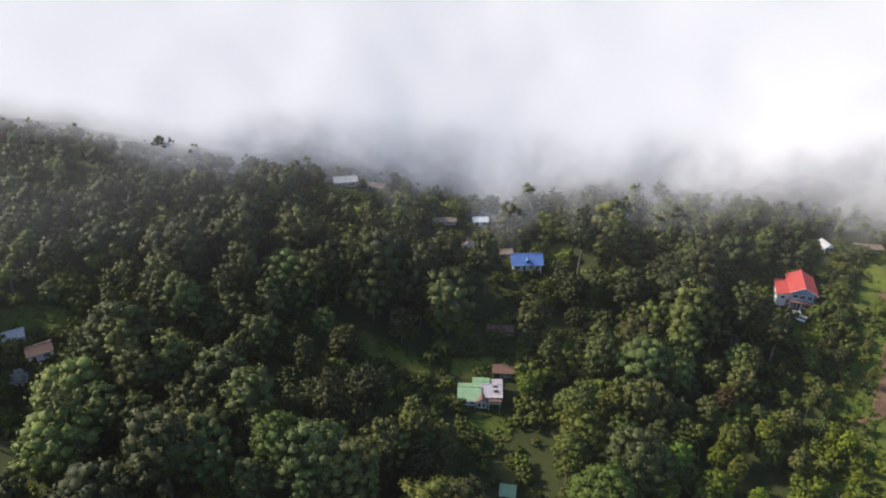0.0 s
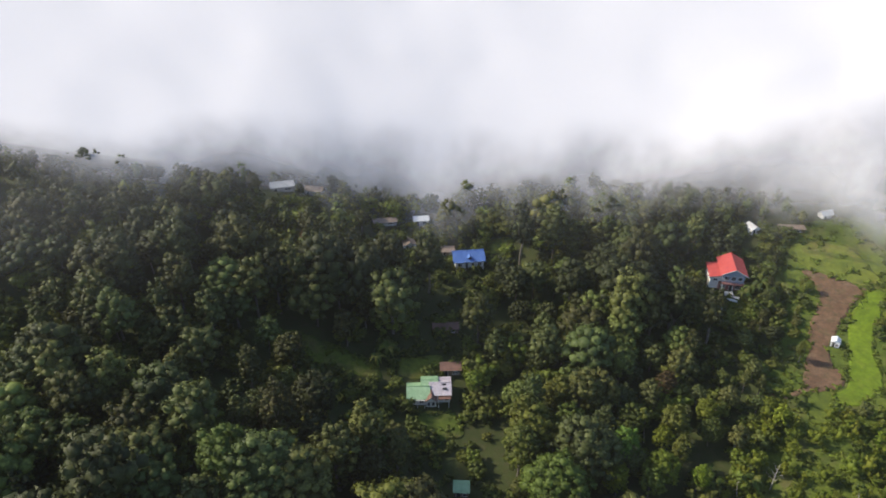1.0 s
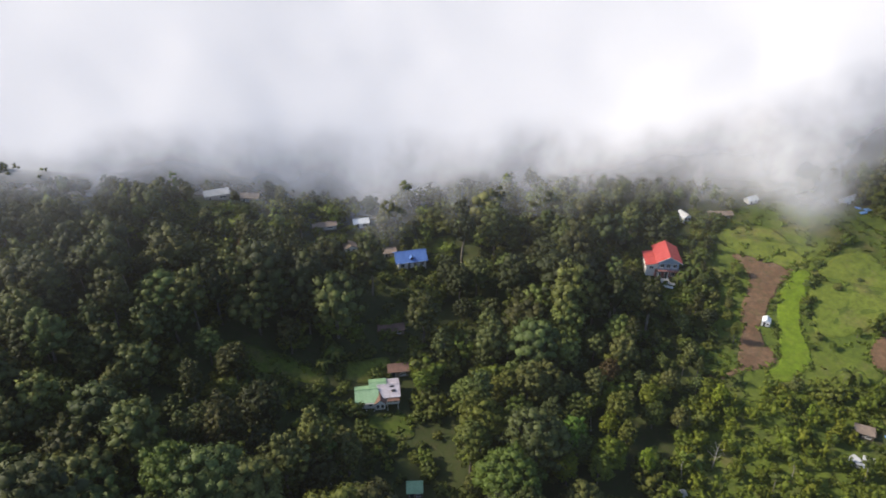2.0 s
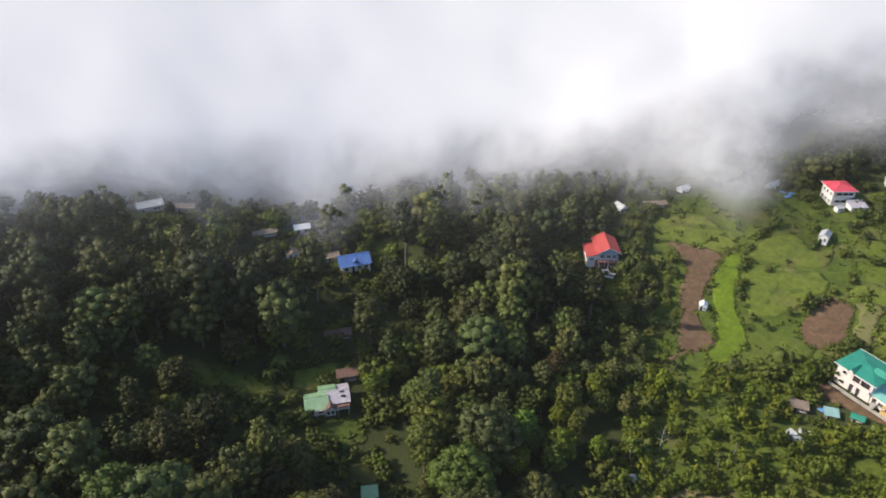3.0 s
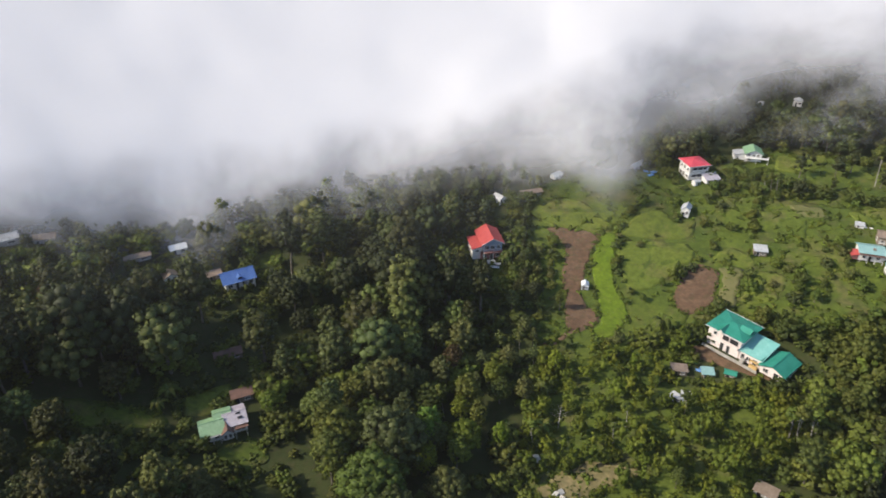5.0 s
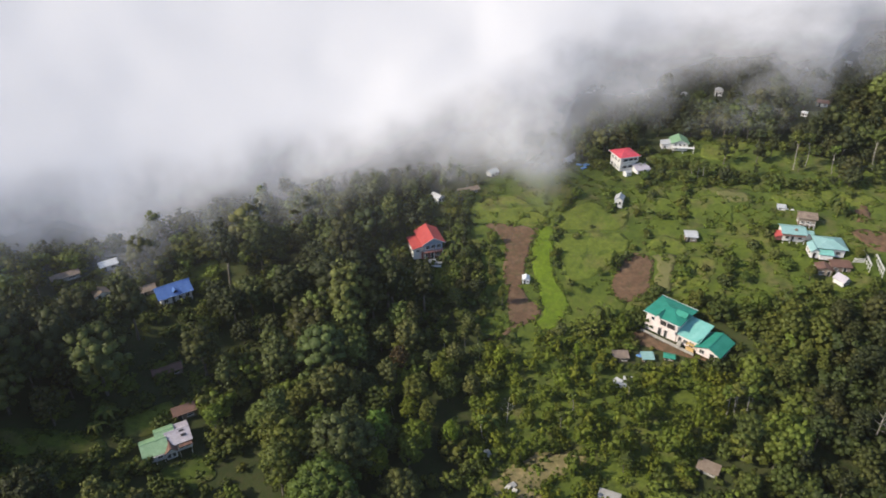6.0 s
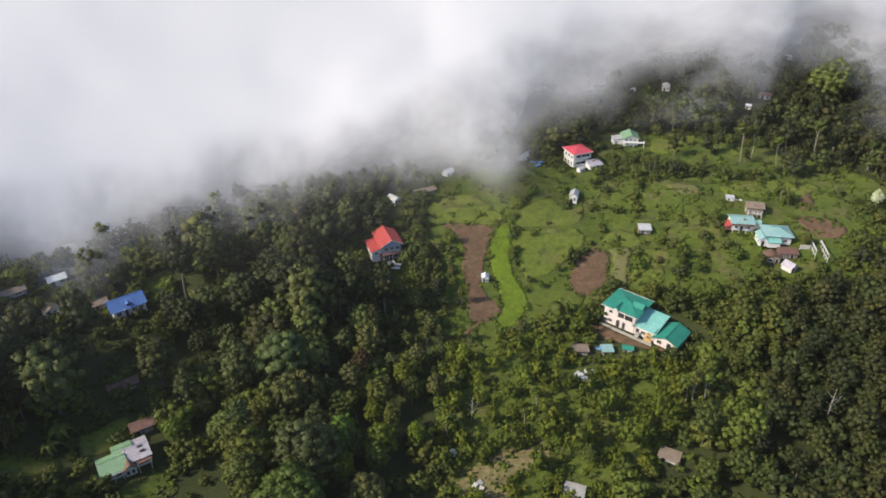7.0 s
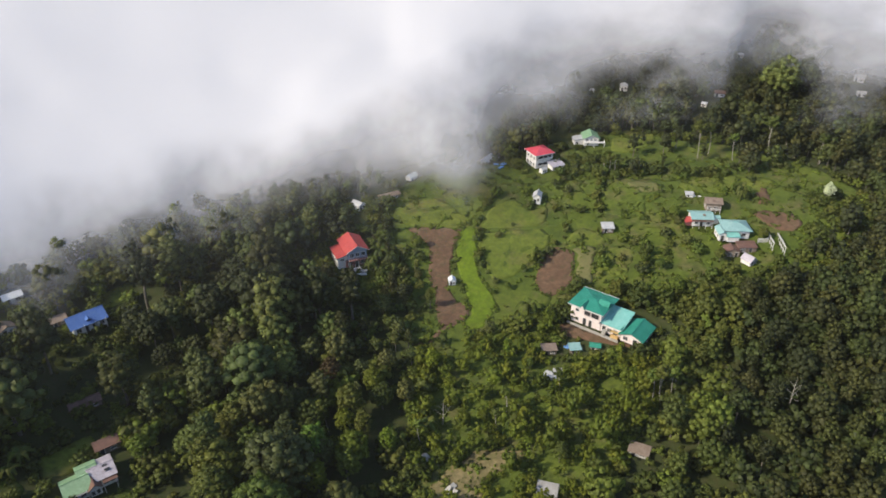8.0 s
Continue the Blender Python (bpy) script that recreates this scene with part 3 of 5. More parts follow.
def roof_bm(kind, x0, x1, y0, y1, z, rise, over=0.5, thick=0.14):
    """Roof slabs over a rectangle: gable along x or y, hip, or a single slope that rises to one side."""
    bm = bmesh.new()
    if kind == "gable_y":
        drop = over * rise / max(0.5, (x1 - x0) / 2)
        xa, xb, ya, yb, xm = x0 - over, x1 + over, y0 - over, y1 + over, (x0 + x1) / 2
        P = [(xa, ya, z - drop), (xa, yb, z - drop), (xm, yb, z + rise), (xm, ya, z + rise), (xb, yb, z - drop), (xb, ya, z - drop)]
        F = [(0, 3, 2, 1), (3, 5, 4, 2)]
    elif kind == "gable_x":
        drop = over * rise / max(0.5, (y1 - y0) / 2)
        xa, xb, ya, yb, ym = x0 - over, x1 + over, y0 - over, y1 + over, (y0 + y1) / 2
        P = [(xa, ya, z - drop), (xb, ya, z - drop), (xb, ym, z + rise), (xa, ym, z + rise), (xb, yb, z - drop), (xa, yb, z - drop)]
        F = [(0, 1, 2, 3), (3, 2, 4, 5)]
    elif kind == "hip":
        w, d = x1 - x0 + 2 * over, y1 - y0 + 2 * over
        xa, xb, ya, yb = x0 - over, x1 + over, y0 - over, y1 + over
        i = min(w, d) / 2 * 0.96
        if w >= d:
            A, B = (xa + i, (ya + yb) / 2, z + rise), (xb - i, (ya + yb) / 2, z + rise)
            F = [(0, 1, 5, 4), (1, 2, 5), (2, 3, 4, 5), (3, 0, 4)]
        else:
            A, B = ((xa + xb) / 2, ya + i, z + rise), ((xa + xb) / 2, yb - i, z + rise)
            F = [(0, 1, 4), (1, 2, 5, 4), (2, 3, 5), (3, 0, 4, 5)]
        P = [(xa, ya, z), (xb, ya, z), (xb, yb, z), (xa, yb, z), A, B]
    else:
        up = {"shed_back": (0, 0, 1, 1), "shed_front": (1, 1, 0, 0), "shed_left": (1, 0, 0, 1), "shed_right": (0, 1, 1, 0)}[kind]
        P = [(x, y, z + rise * u) for (x, y), u in zip(((x0 - over, y0 - over), (x1 + over, y0 - over), (x1 + over, y1 + over), (x0 - over, y1 + over)), up)]
        F = [(0, 1, 2, 3)]
    vs = [bm.verts.new(p) for p in P]
    fs = [bm.faces.new([vs[i] for i in f]) for f in F]
    bmesh.ops.recalc_face_normals(bm, faces=fs)
    if fs[0].normal.z < 0:
        bmesh.ops.reverse_faces(bm, faces=fs)
    bmesh.ops.solidify(bm, geom=fs, thickness=thick)
    return bm


def walls_bm(kind, x0, x1, y0, y1, z0, z1, rise):
    """Outer walls as a closed body, drawn up into the gables under a pitched roof."""
    bm = boxes((x0, x1, y0, y1, z0, z1))
    tri = None
    if kind == "gable_y":
        xm = (x0 + x1) / 2
        tri = [[(x0, y, z1), (x1, y, z1), (xm, y, z1 + rise - 0.16)] for y in (y0, y1)]
    elif kind == "gable_x":
        ym = (y0 + y1) / 2
        tri = [[(x, y0, z1), (x, y1, z1), (x, ym, z1 + rise - 0.16)] for x in (x0, x1)]
    elif kind == "shed_back":
        tri = [[(x, y0, z1), (x, y1, z1), (x, y1, z1 + rise - 0.2)] for x in (x0, x1)]
    elif kind == "shed_right":
        tri = [[(x0, y, z1), (x1, y, z1), (x1, y, z1 + rise - 0.2)] for y in (y0, y1)]
    elif kind == "shed_left":
        tri = [[(x0, y, z1), (x1, y, z1), (x0, y, z1 + rise - 0.2)] for y in (y0, y1)]
    if tri:
        a, b = [[bm.verts.new(p) for p in t] for t in tri]
        bm.faces.new(a)
        bm.faces.new(b[::-1])
        for i in range(3):
            bm.faces.new((a[i], b[i], b[(i + 1) % 3], a[(i + 1) % 3]))
    bmesh.ops.recalc_face_normals(bm, faces=bm.faces)
    return bm


def opening(parent, side, rect, u, z, w, h, name="window", leaf=None, frame_mat=None):
    """A window or door at u metres along a wall: a proud frame, a recessed-looking pane and a sill."""
    x0, x1, y0, y1 = rect
    t, g = 0.09, 0.05

    def place(a0, a1, b0, b1, depth0, depth1):
        if side == "front":
            return (x0 + u + a0, x0 + u + a1, y0 - depth1, y0 - depth0, z + b0, z + b1)
        if side == "back":
            return (x0 + u + a0, x0 + u + a1, y1 + depth0, y1 + depth1, z + b0, z + b1)
        if side == "left":
            return (x0 - depth1, x0 - depth0, y0 + u + a0, y0 + u + a1, z + b0, z + b1)
        return (x1 + depth0, x1 + depth1, y0 + u + a0, y0 + u + a1, z + b0, z + b1)

    pane = part(name, boxes(place(0, w, 0, h, -0.02, g)), leaf or GLASS, parent)
    f = frame_mat or FRAME
    part("frame", boxes(place(-t, 0, -t, h + t, -0.02, g + 0.05), place(w, w + t, -t, h + t, -0.02, g + 0.05), place(0, w, h, h + t, -0.02, g + 0.05)), f, pane)
    if name == "window":
        part("sill", boxes(place(-t - 0.05, w + t + 0.05, -t - 0.05, -0.0, -0.02, g + 0.12)), f, pane)
        if w > 0.9:
            part("mullion", boxes(place(w / 2 - 0.04, w / 2 + 0.04, 0, h, g, g + 0.03)), f, pane)
    return pane


def block(house, rect, z0, h, wall, roof_mat, kind="gable_x", rise=1.2, over=0.5, wins=(), roof_label=""):
    """One volume of a house: wall body, roof, ridge cap, and its windows and doors."""
    x0, x1, y0, y1 = rect
    part("wall", walls_bm(kind, x0, x1, y0, y1, z0, z0 + h, rise), wall, house)
    r = part("roof", roof_bm(kind, x0, x1, y0, y1, z0 + h + 0.1, rise, over), roof_mat, house, roof_label)
    zr = z0 + h + 0.1 + rise
    if kind == "gable_x":
        part("ridge_cap", boxes((x0 - over, x1 + over, (y0 + y1) / 2 - 0.16, (y0 + y1) / 2 + 0.16, zr - 0.03, zr + 0.06)), roof_mat, r)
    elif kind == "gable_y":
        part("ridge_cap", boxes(((x0 + x1) / 2 - 0.16, (x0 + x1) / 2 + 0.16, y0 - over, y1 + over, zr - 0.03, zr + 0.06)), roof_mat, r)
    for side, u, z, w, hh, what in wins:
        opening(house, side, rect, u, z0 + z, w, hh, "door" if what == "door" else "window", DARK if what in ("dark", "door") else None)
    return r


HOMES = []  # houses and their reach
KEEP = []  # round patches that trees stay out of


def house(label, x, y, turn, reach=7.0, ahead=1.0, name="house", category="house", scale=1.0):
    h = tagged(new(name), label, category)
    h.matrix_world = pose(*site(x, y), 0, 0, turn)
    d = math.hypot(x, y)
    scale *= nearness(x, y)
    h.scale = (scale, scale, scale)
    KEEP.append((x, y, reach))
    HOMES.append((x, y, reach))
    KEEP.append((x - 1.1 * reach, y, 0.8 * reach))
    for back in (4.0, 8.0, 12.0, 16.0) + ((20.0, 23.0) if d > 140 and reach > 5 else ()):
        k = 1 - ahead * back / d
        KEEP.append((x * k, y * k, reach * (1.0 - 0.02 * back)))
    return h


def local(turn, x, y, u, v):
    c, s = math.cos(radians(turn)), math.sin(radians(turn))
    return x + c * u - s * v, y + s * u + c * v


# the red-roofed house: tall gabled main part, lower wing beside it, brick ground floor
h = house("two-storey house with bright red metal roofs and grey-blue upper walls", 32.5, 161.8, 4, 7.0, scale=0.76)
h.scale.z *= 1.22
block(h, (-3.4, 4.2, -4.5, 5.0), 0.0, 2.3, MAROON, ROOF_RUST, "shed_back", 0.02, 0.12, [("front", 0.8, 0.6, 1.2, 1.2, ""), ("front", 3.4, 0.0, 1.0, 2.0, "door"), ("front", 5.4, 0.6, 1.2, 1.2, ""), ("left", 2.0, 0.6, 1.2, 1.2, "")])
block(h, (-2.6, 4.2, -4.6, 5.0), 2.45, 2.9, GREYBLUE, ROOF_RED, "gable_y", 1.5, 0.9, [("front", 0.7, 0.8, 1.3, 1.1, ""), ("front", 2.8, 0.8, 1.3, 1.1, ""), ("front", 4.9, 0.8, 1.2, 1.1, ""), ("right", 2.0, 0.8, 1.2, 1.1, ""), ("right", 6.0, 0.8, 1.2, 1.1, "")])
block(h, (-6.2, -2.7, -3.9, 4.2), 0.0, 3.6, WHITE, ROOF_RED, "shed_right", 0.7, 0.5, [("front", 1.0, 2.4, 1.2, 1.0, ""), ("left", 1.5, 2.4, 1.2, 1.0, ""), ("left", 5.0, 2.4, 1.2, 1.0, ""), ("left", 3.2, 0.0, 1.0, 2.0, "door")])
part("bargeboard", roof_bm("gable_y", -2.62, 4.22, -4.66, -6.38, 5.47, 1.5, 0.9, 0.24), FRAME, h)
part("fascia", boxes((-6.8, -2.4, -4.5, -4.42, 3.3, 3.62)), FRAME, h)
part("balcony", boxes((-2.6, 4.2, -5.9, -4.65, 2.35, 2.5), (-2.6, 4.2, -5.9, -5.82, 3.3, 3.38)), MAROON, h)
for u in np.linspace(-2.55, 4.1, 9):
    part("baluster", boxes((u - 0.03, u + 0.03, -5.88, -5.82, 2.5, 3.3)), FRAME, h)
for u in (-2.5, 0.8, 4.0):
    part("post", boxes((u - 0.1, u + 0.1, -5.85, -5.65, -0.4, 2.35)), WHITE, h)

# the two-storey house with the teal roof and its two lower wings
TX, TY, TT = 75.2, 117.4, -57
h = house("rose-white two-storey house with teal metal roof and lower wings", *local(TT, TX, TY, 9 * 0.9, 4 * 0.9), TT, 8.5, 0.6, scale=0.9)
O = -9.0
block(h, (O, O + 8.6, -4, 4.2), 0.0, 5.3, ROSE, ROOF_TEAL, "hip", 0.95, 0.75, [("front", 1.4, 3.5, 0.9, 0.8, ""), ("front", 1.6, 0.8, 0.8, 0.8, "dark"), ("front", 3.7, 0.0, 0.9, 2.1, "door"), ("front", 5.4, 0.0, 0.8, 2.1, "door"), ("left", 1.5, 3.4, 1.2, 1.0, ""), ("left", 5.0, 3.4, 1.2, 1.0, ""), ("left", 3.0, 0.7, 1.2, 1.2, "")])
# Darker strip along the wall top stands in for the shade under the eaves.
part("eaves_shadow_board", boxes((O - 0.05, O + 8.65, -4.1, -3.95, 4.95, 5.2)), WOOD, h)
# Near-black panel on the solid wall paints the shade of the gallery recess.
part("gallery_opening", boxes((O + 3.9, O + 8.2, -4.07, -3.95, 3.2, 4.5)), DARK, h)
part("gallery_floor", boxes((O + 3.6, O + 8.5, -4.9, -4.0, 2.75, 2.9)), ROSE, h)
part("gallery_rail", boxes((O + 3.6, O + 8.5, -4.9, -4.82, 2.9, 3.6)), ROSE, h)
for u in (O + 3.7, O + 6.0, O + 8.4):
    part("gallery_post", boxes((u - 0.1, u + 0.1, -4.9, -4.7, 3.6, 5.2)), ROSE, h)
u = O + 3.4
part("gablet", walls_bm("gable_y", u - 0.6, u + 0.6, -4.85, -3.2, 5.35, 5.4, 0.75), WHITE, h)
part("gablet_roof", roof_bm("gable_y", u - 0.8, u + 0.8, -4.85, -1.6, 5.5, 0.85, 0.15, 0.1), ROOF_TEAL, h)
part("gablet_roof", roof_bm("gable_x", O + 6.2, O + 8.8, -0.9, 1.1, 6.0, 0.75, 0.2, 0.1), ROOF_TEAL, h)
for y in (-4.78, 4.98):
    part("gutter", boxes((O - 0.78, O + 9.38, y - 0.07, y + 0.07, 5.3, 5.44)), FRAME, h)
block(h, (O + 8.7, O + 14.2, -3.8, 3.2), 0.0, 2.7, ROSE, ROOF_AQUA, "shed_back", 1.2, 0.45, [("front", 0.5, 0.0, 0.9, 2.0, "door"), ("front", 1.9, 0.8, 1.1, 1.0, "dark"), ("front", 3.6, 0.0, 1.0, 2.0, "dark")])
part("flashing", boxes((O + 14.16, O + 14.4, -4.3, 3.6, 2.95, 3.1)), ROOF_TEAL, h)
block(h, (O + 14.5, O + 20.2, -4.4, 2.8), 0.0, 2.2, ROSE, ROOF_TEAL, "gable_y", 1.15, 0.55, [("front", 0.8, 0.7, 1.1, 1.0, "dark"), ("front", 3.4, 0.0, 1.1, 1.8, "door"), ("right", 2.0, 0.0, 2.2, 1.8, "dark")])
part("porch", boxes((O + 12.0, O + 14.0, -5.0, -4.3, 0.0, 0.8), (O + 12.0, O + 12.12, -5.0, -4.9, 0.8, 1.9), (O + 13.9, O + 14.0, -5.0, -4.9, 0.8, 1.9), (O + 11.9, O + 14.1, -5.1, -4.3, 1.9, 2.0)), YELLOW, h)
part("plinth", boxes((O - 0.3, O + 14.3, -5.3, -4.95, -0.6, 0.1)), CONCRETE, h)
part("stair", boxes((O + 9.6, O + 10.6, -5.6, -3.9, 0.0, 0.35), (O + 9.6, O + 10.6, -5.2, -3.9, 0.35, 0.7), (O + 9.6, O + 10.6, -4.8, -3.9, 0.7, 1.05)), CONCRETE, h)

# the small green-and-lilac roofed house on the wooded slope
h = house("small house with faded mint and pale lilac metal roofs", -29.4, 102.6, 17, 7.0, scale=0.75)
block(h, (-6.0, -0.6, -3.4, 2.4), 0.0, 2.6, WHITE, ROOF_MINT, "gable_x", 1.5, 0.5, [("front", 0.8, 0.8, 1.0, 1.0, "dark"), ("front", 3.0, 0.8, 1.0, 1.0, "dark"), ("left", 2.0, 0.8, 1.0, 1.0, "dark")])
block(h, (-2.2, 1.8, -1.0, 4.4), 0.0, 3.0, WHITE, ROOF_MINT, "gable_x", 1.3, 0.4)
block(h, (0.0, 5.2, -2.6, 4.0), 0.0, 2.9, WHITE, ROOF_LILAC, "gable_x", 1.2, 0.45, [("front", 0.6, 0.0, 0.9, 2.0, "door"), ("front", 2.2, 0.8, 1.0, 1.0, "dark"), ("front", 3.8, 0.8, 0.9, 1.0, "dark")])
block(h, (-1.2, 1.4, -4.2, -1.4), 0.0, 2.4, WHITE, ROOF_RUST, "gable_y", 1.0, 0.35, [("front", 0.3, 0.5, 0.7, 1.2, "dark"), ("front", 1.5, 0.5, 0.7, 1.2, "dark")])
part("skylight", boxes((3.2, 4.4, -1.6, -0.9, 3.6, 3.72)), DARK, h)
part("skylight", boxes((3.0, 4.2, -0.2, 0.3, 3.95, 4.08)), DARK, h)

for u in (-5.6, -3.6, -1.6, 2.0, 4.8):
    part("post", boxes((u - 0.08, u + 0.08, -4.3, -4.14, -0.5, 2.3)), FRAME, h)
part("veranda_beam", boxes((-5.7, -1.5, -4.3, -4.14, 2.3, 2.46)), FRAME, h)
part("veranda_roof", boxes((2.0, 5.3, -4.1, -2.65, 2.4, 2.5)), ROOF_RUST, h)

# the blue-roofed house
h = house("house with a bright blue metal roof and pale walls", -33.4, 155.0, 22, 6.0, scale=0.86)
block(h, (-4.4, 4.2, -2.6, 3.4), 0.0, 2.7, WHITE, ROOF_BLUE, "gable_x", 1.7, 0.7, [("front", 0.8, 0.7, 1.2, 1.1, "dark"), ("front", 3.0, 0.0, 0.9, 2.0, "door"), ("front", 5.0, 0.7, 1.2, 1.1, "dark"), ("front", 7.0, 0.7, 1.0, 1.1, "dark")])
part("dormer", walls_bm("gable_y", -0.5, 0.6, -2.4, -1.0, 3.0, 3.5, 0.4), DARK, h)
part("dormer_roof", roof_bm("gable_y", -0.6, 0.7, -2.5, -0.6, 3.5, 0.45, 0.15, 0.08), ROOF_BLUE, h)
for u in (-4.3, -1.5, 1.4, 4.1):
    part("post", boxes((u - 0.1, u + 0.1, -3.25, -3.05, -0.4, 2.55)), WHITE, h)

# the white house with the crimson roof: galleries across the front, a lean-to below
h = house("two-storey white house with a crimson hip roof and front galleries", 109.0, 201.0, 5, 7.0, scale=0.78)
block(h, (-4.0, 4.2, -4.0, 4.2), 0.0, 6.4, WHITE, ROOF_PINK, "hip", 1.7, 0.9, [("left", u, z, 1.1, 1.2, "") for u in (1.0, 3.5, 6.0) for z in (0.9, 3.9)])
for z in (1.1, 4.2):
    # Dark panel set on the wall gives the recess shade behind each rail.
    part("gallery_opening", boxes((-3.2, 3.8, -4.06, -3.9, z, z + 1.3)), DARK, h)
    part("gallery_rail", boxes((-3.4, 4.0, -4.9, -4.8, z - 0.2, z + 0.55)), WHITE, h)
    part("gallery_floor", boxes((-3.4, 4.0, -4.9, -4.0, z - 0.35, z - 0.2)), CONCRETE, h)
    for u in (-3.3, -0.9, 1.5, 3.9):
        part("post", boxes((u - 0.1, u + 0.1, -4.88, -4.7, z + 0.55, z + 1.75)), WHITE, h)
part("roof_edge", boxes((-5.0, 5.2, -5.0, -4.9, 6.3, 6.52), (-5.0, -4.9, -4.9, 5.0, 6.3, 6.52)), FRAME, h)
block(h, (1.6, 7.6, -9.0, -4.95), 0.0, 1.7, WHITE, ROOF_LILAC, "shed_back", 1.3, 0.4, [("front", 1.0, 0.4, 1.1, 0.9, "dark"), ("front", 3.5, 0.0, 1.0, 1.6, "door")])
h = house("little white outbuilding with a grey roof", 107.0, 193.7, 15, 3.5, scale=0.6)
block(h, (-1.8, 1.8, -1.4, 1.4), 0.0, 2.4, WHITE, ROOF_ZINC, "gable_x", 0.8, 0.3, [("front", 0.4, 0.8, 0.7, 0.8, "dark"), ("front", 2.0, 0.0, 0.8, 1.9, "door")])

# the white house with the green gable beside the wood
h = house("white two-storey house with a light green gable roof", 135.0, 211.5, -20, 7.0, scale=0.68)
block(h, (-3.2, 4.6, -4.0, 4.0), 0.0, 4.4, WHITE, ROOF_MINT, "gable_y", 1.9, 0.8, [("front", 1.0, 2.9, 1.1, 1.0, "dark"), ("front", 3.2, 2.9, 1.1, 1.0, "dark"), ("front", 5.4, 2.9, 1.1, 1.0, "dark"), ("front", 1.4, 0.6, 1.2, 1.2, ""), ("left", 2.0, 2.8, 1.2, 1.1, ""), ("left", 5.0, 2.8, 1.2, 1.1, "")])
block(h, (-8.4, -3.3, -2.5, 3.0), 0.0, 2.6, WHITE, ROOF_ZINC, "shed_right", 1.1, 0.4, [("front", 1.0, 0.6, 1.1, 1.1, "dark")])
part("terrace", boxes((-3.2, 7.6, -6.0, -4.05, 2.2, 2.4), (7.5, 7.6, -6.0, -4.05, 2.4, 3.2)), WHITE, h)
for u in (-3.0, 2.0, 7.4):
    part("post", boxes((u - 0.12, u + 0.12, -5.95, -5.7, -0.5, 2.2)), WHITE, h)

# the farm compound: two aqua-roofed houses joined by a passage, a brown-roofed house behind
h = house("white farmhouse with a pale aqua metal roof and a red lean-to", 133.7, 145.2, -24, 5.0, 0.6, scale=0.86)
block(h, (-3.2, 3.4, -2.6, 3.0), 0.0, 2.9, WHITE, ROOF_PALE, "gable_x", 0.9, 0.6, [("front", 0.9, 0.9, 0.9, 1.0, "dark"), ("front", 2.6, 0.0, 0.9, 2.0, "door"), ("front", 4.6, 0.9, 1.2, 1.0, "dark"), ("left", 0.9, 1.0, 0.8, 0.9, ""), ("left", 3.4, 1.0, 0.8, 0.9, "")])
block(h, (-5.2, -3.3, -2.6, 0.6), 0.0, 1.3, MAROON, ROOF_RED, "shed_right", 0.6, 0.25)
part("porch_beam", boxes((-3.2, 3.4, -3.7, -3.55, 2.2, 2.35)), FRAME, h)
for u in (-3.1, -1.0, 1.2, 3.3):
    part("porch_post", boxes((u - 0.07, u + 0.07, -3.7, -3.56, -0.4, 2.2)), FRAME, h)
part("porch_roof", boxes((-3.5, 3.7, -3.85, -2.65, 2.36, 2.44)), ROOF_RUST, h)
block(h, (3.5, 6.2, -1.2, 0.8), 0.0, 2.5, WHITE, ROOF_PALE, "gable_x", 0.45, 0.3)
part("dormer", walls_bm("gable_y", 0.4, 1.3, -1.6, -0.4, 3.1, 3.6, 0.3), WOOD, h)
h = house("white farmhouse with a hipped pale aqua metal roof", 138.4, 136.6, -24, 5.0, 0.6, scale=0.88)
block(h, (-3.2, 4.4, -3.0, 3.6), 0.0, 2.9, WHITE, ROOF_PALE, "hip", 1.3, 0.7, [("front", 1.2, 0.9, 1.1, 1.0, "dark"), ("front", 3.4, 0.0, 0.9, 2.0, "door"), ("front", 5.2, 0.9, 1.2, 1.0, "dark"), ("right", 2.0, 0.9, 1.1, 1.0, "")])
block(h, (-5.6, -3.3, -4.8, 0.2), 0.0, 2.4, WHITE, ROOF_PALE, "gable_y", 0.8, 0.35, [("left", 0.8, 0.8, 0.8, 0.8, "dark"), ("left", 3.0, 0.8, 0.8, 0.8, "dark"), ("front", 0.6, 0.0, 0.9, 1.9, "door")])
block(h, (-3.1, 0.6, -5.4, -3.1), 0.0, 1.8, WHITE, ROOF_AQUA, "shed_back", 0.5, 0.35)
part("ridge_cap", boxes((-0.3, 1.5, 0.12, 0.48, 4.27, 4.36)), ROOF_AQUA, h)
h = house("brown-roofed timber farmhouse with a white railed veranda", 142.8, 151.1, -30, 4.2, 0.6, scale=0.78)
block(h, (-2.8, 2.8, -2.4, 2.6), 0.0, 3.4, WOOD, ROOF_BROWN, "gable_x", 1.1, 0.6, [("front", 0.8, 0.0, 1.1, 1.8, "door"), ("front", 3.0, 0.9, 1.6, 1.0, "dark"), ("left", 1.5, 0.9, 1.2, 1.0, "dark")])
part("roof_patch", boxes((-0.4, 0.5, -1.9, -0.9, 3.98, 4.06)), ROOF_RUST, h)
part("veranda_floor", boxes((-2.6, 2.6, -3.6, -2.45, 0.7, 0.85)), WOOD, h)
for z in (1.1, 1.4, 1.7):
    part("rail", boxes((-2.6, 2.6, -3.6, -3.52, z, z + 0.1)), FRAME, h)
for u in (-2.5, -0.8, 0.9, 2.5):
    part("post", boxes((u - 0.08, u + 0.08, -3.62, -3.48, -0.5, 2.6)), FRAME, h)
h = house("dark rusty-roofed farm shed with a white end wall", 131.1, 128.0, -24, 3.0, 0.6, "shed", "shed", scale=0.8)
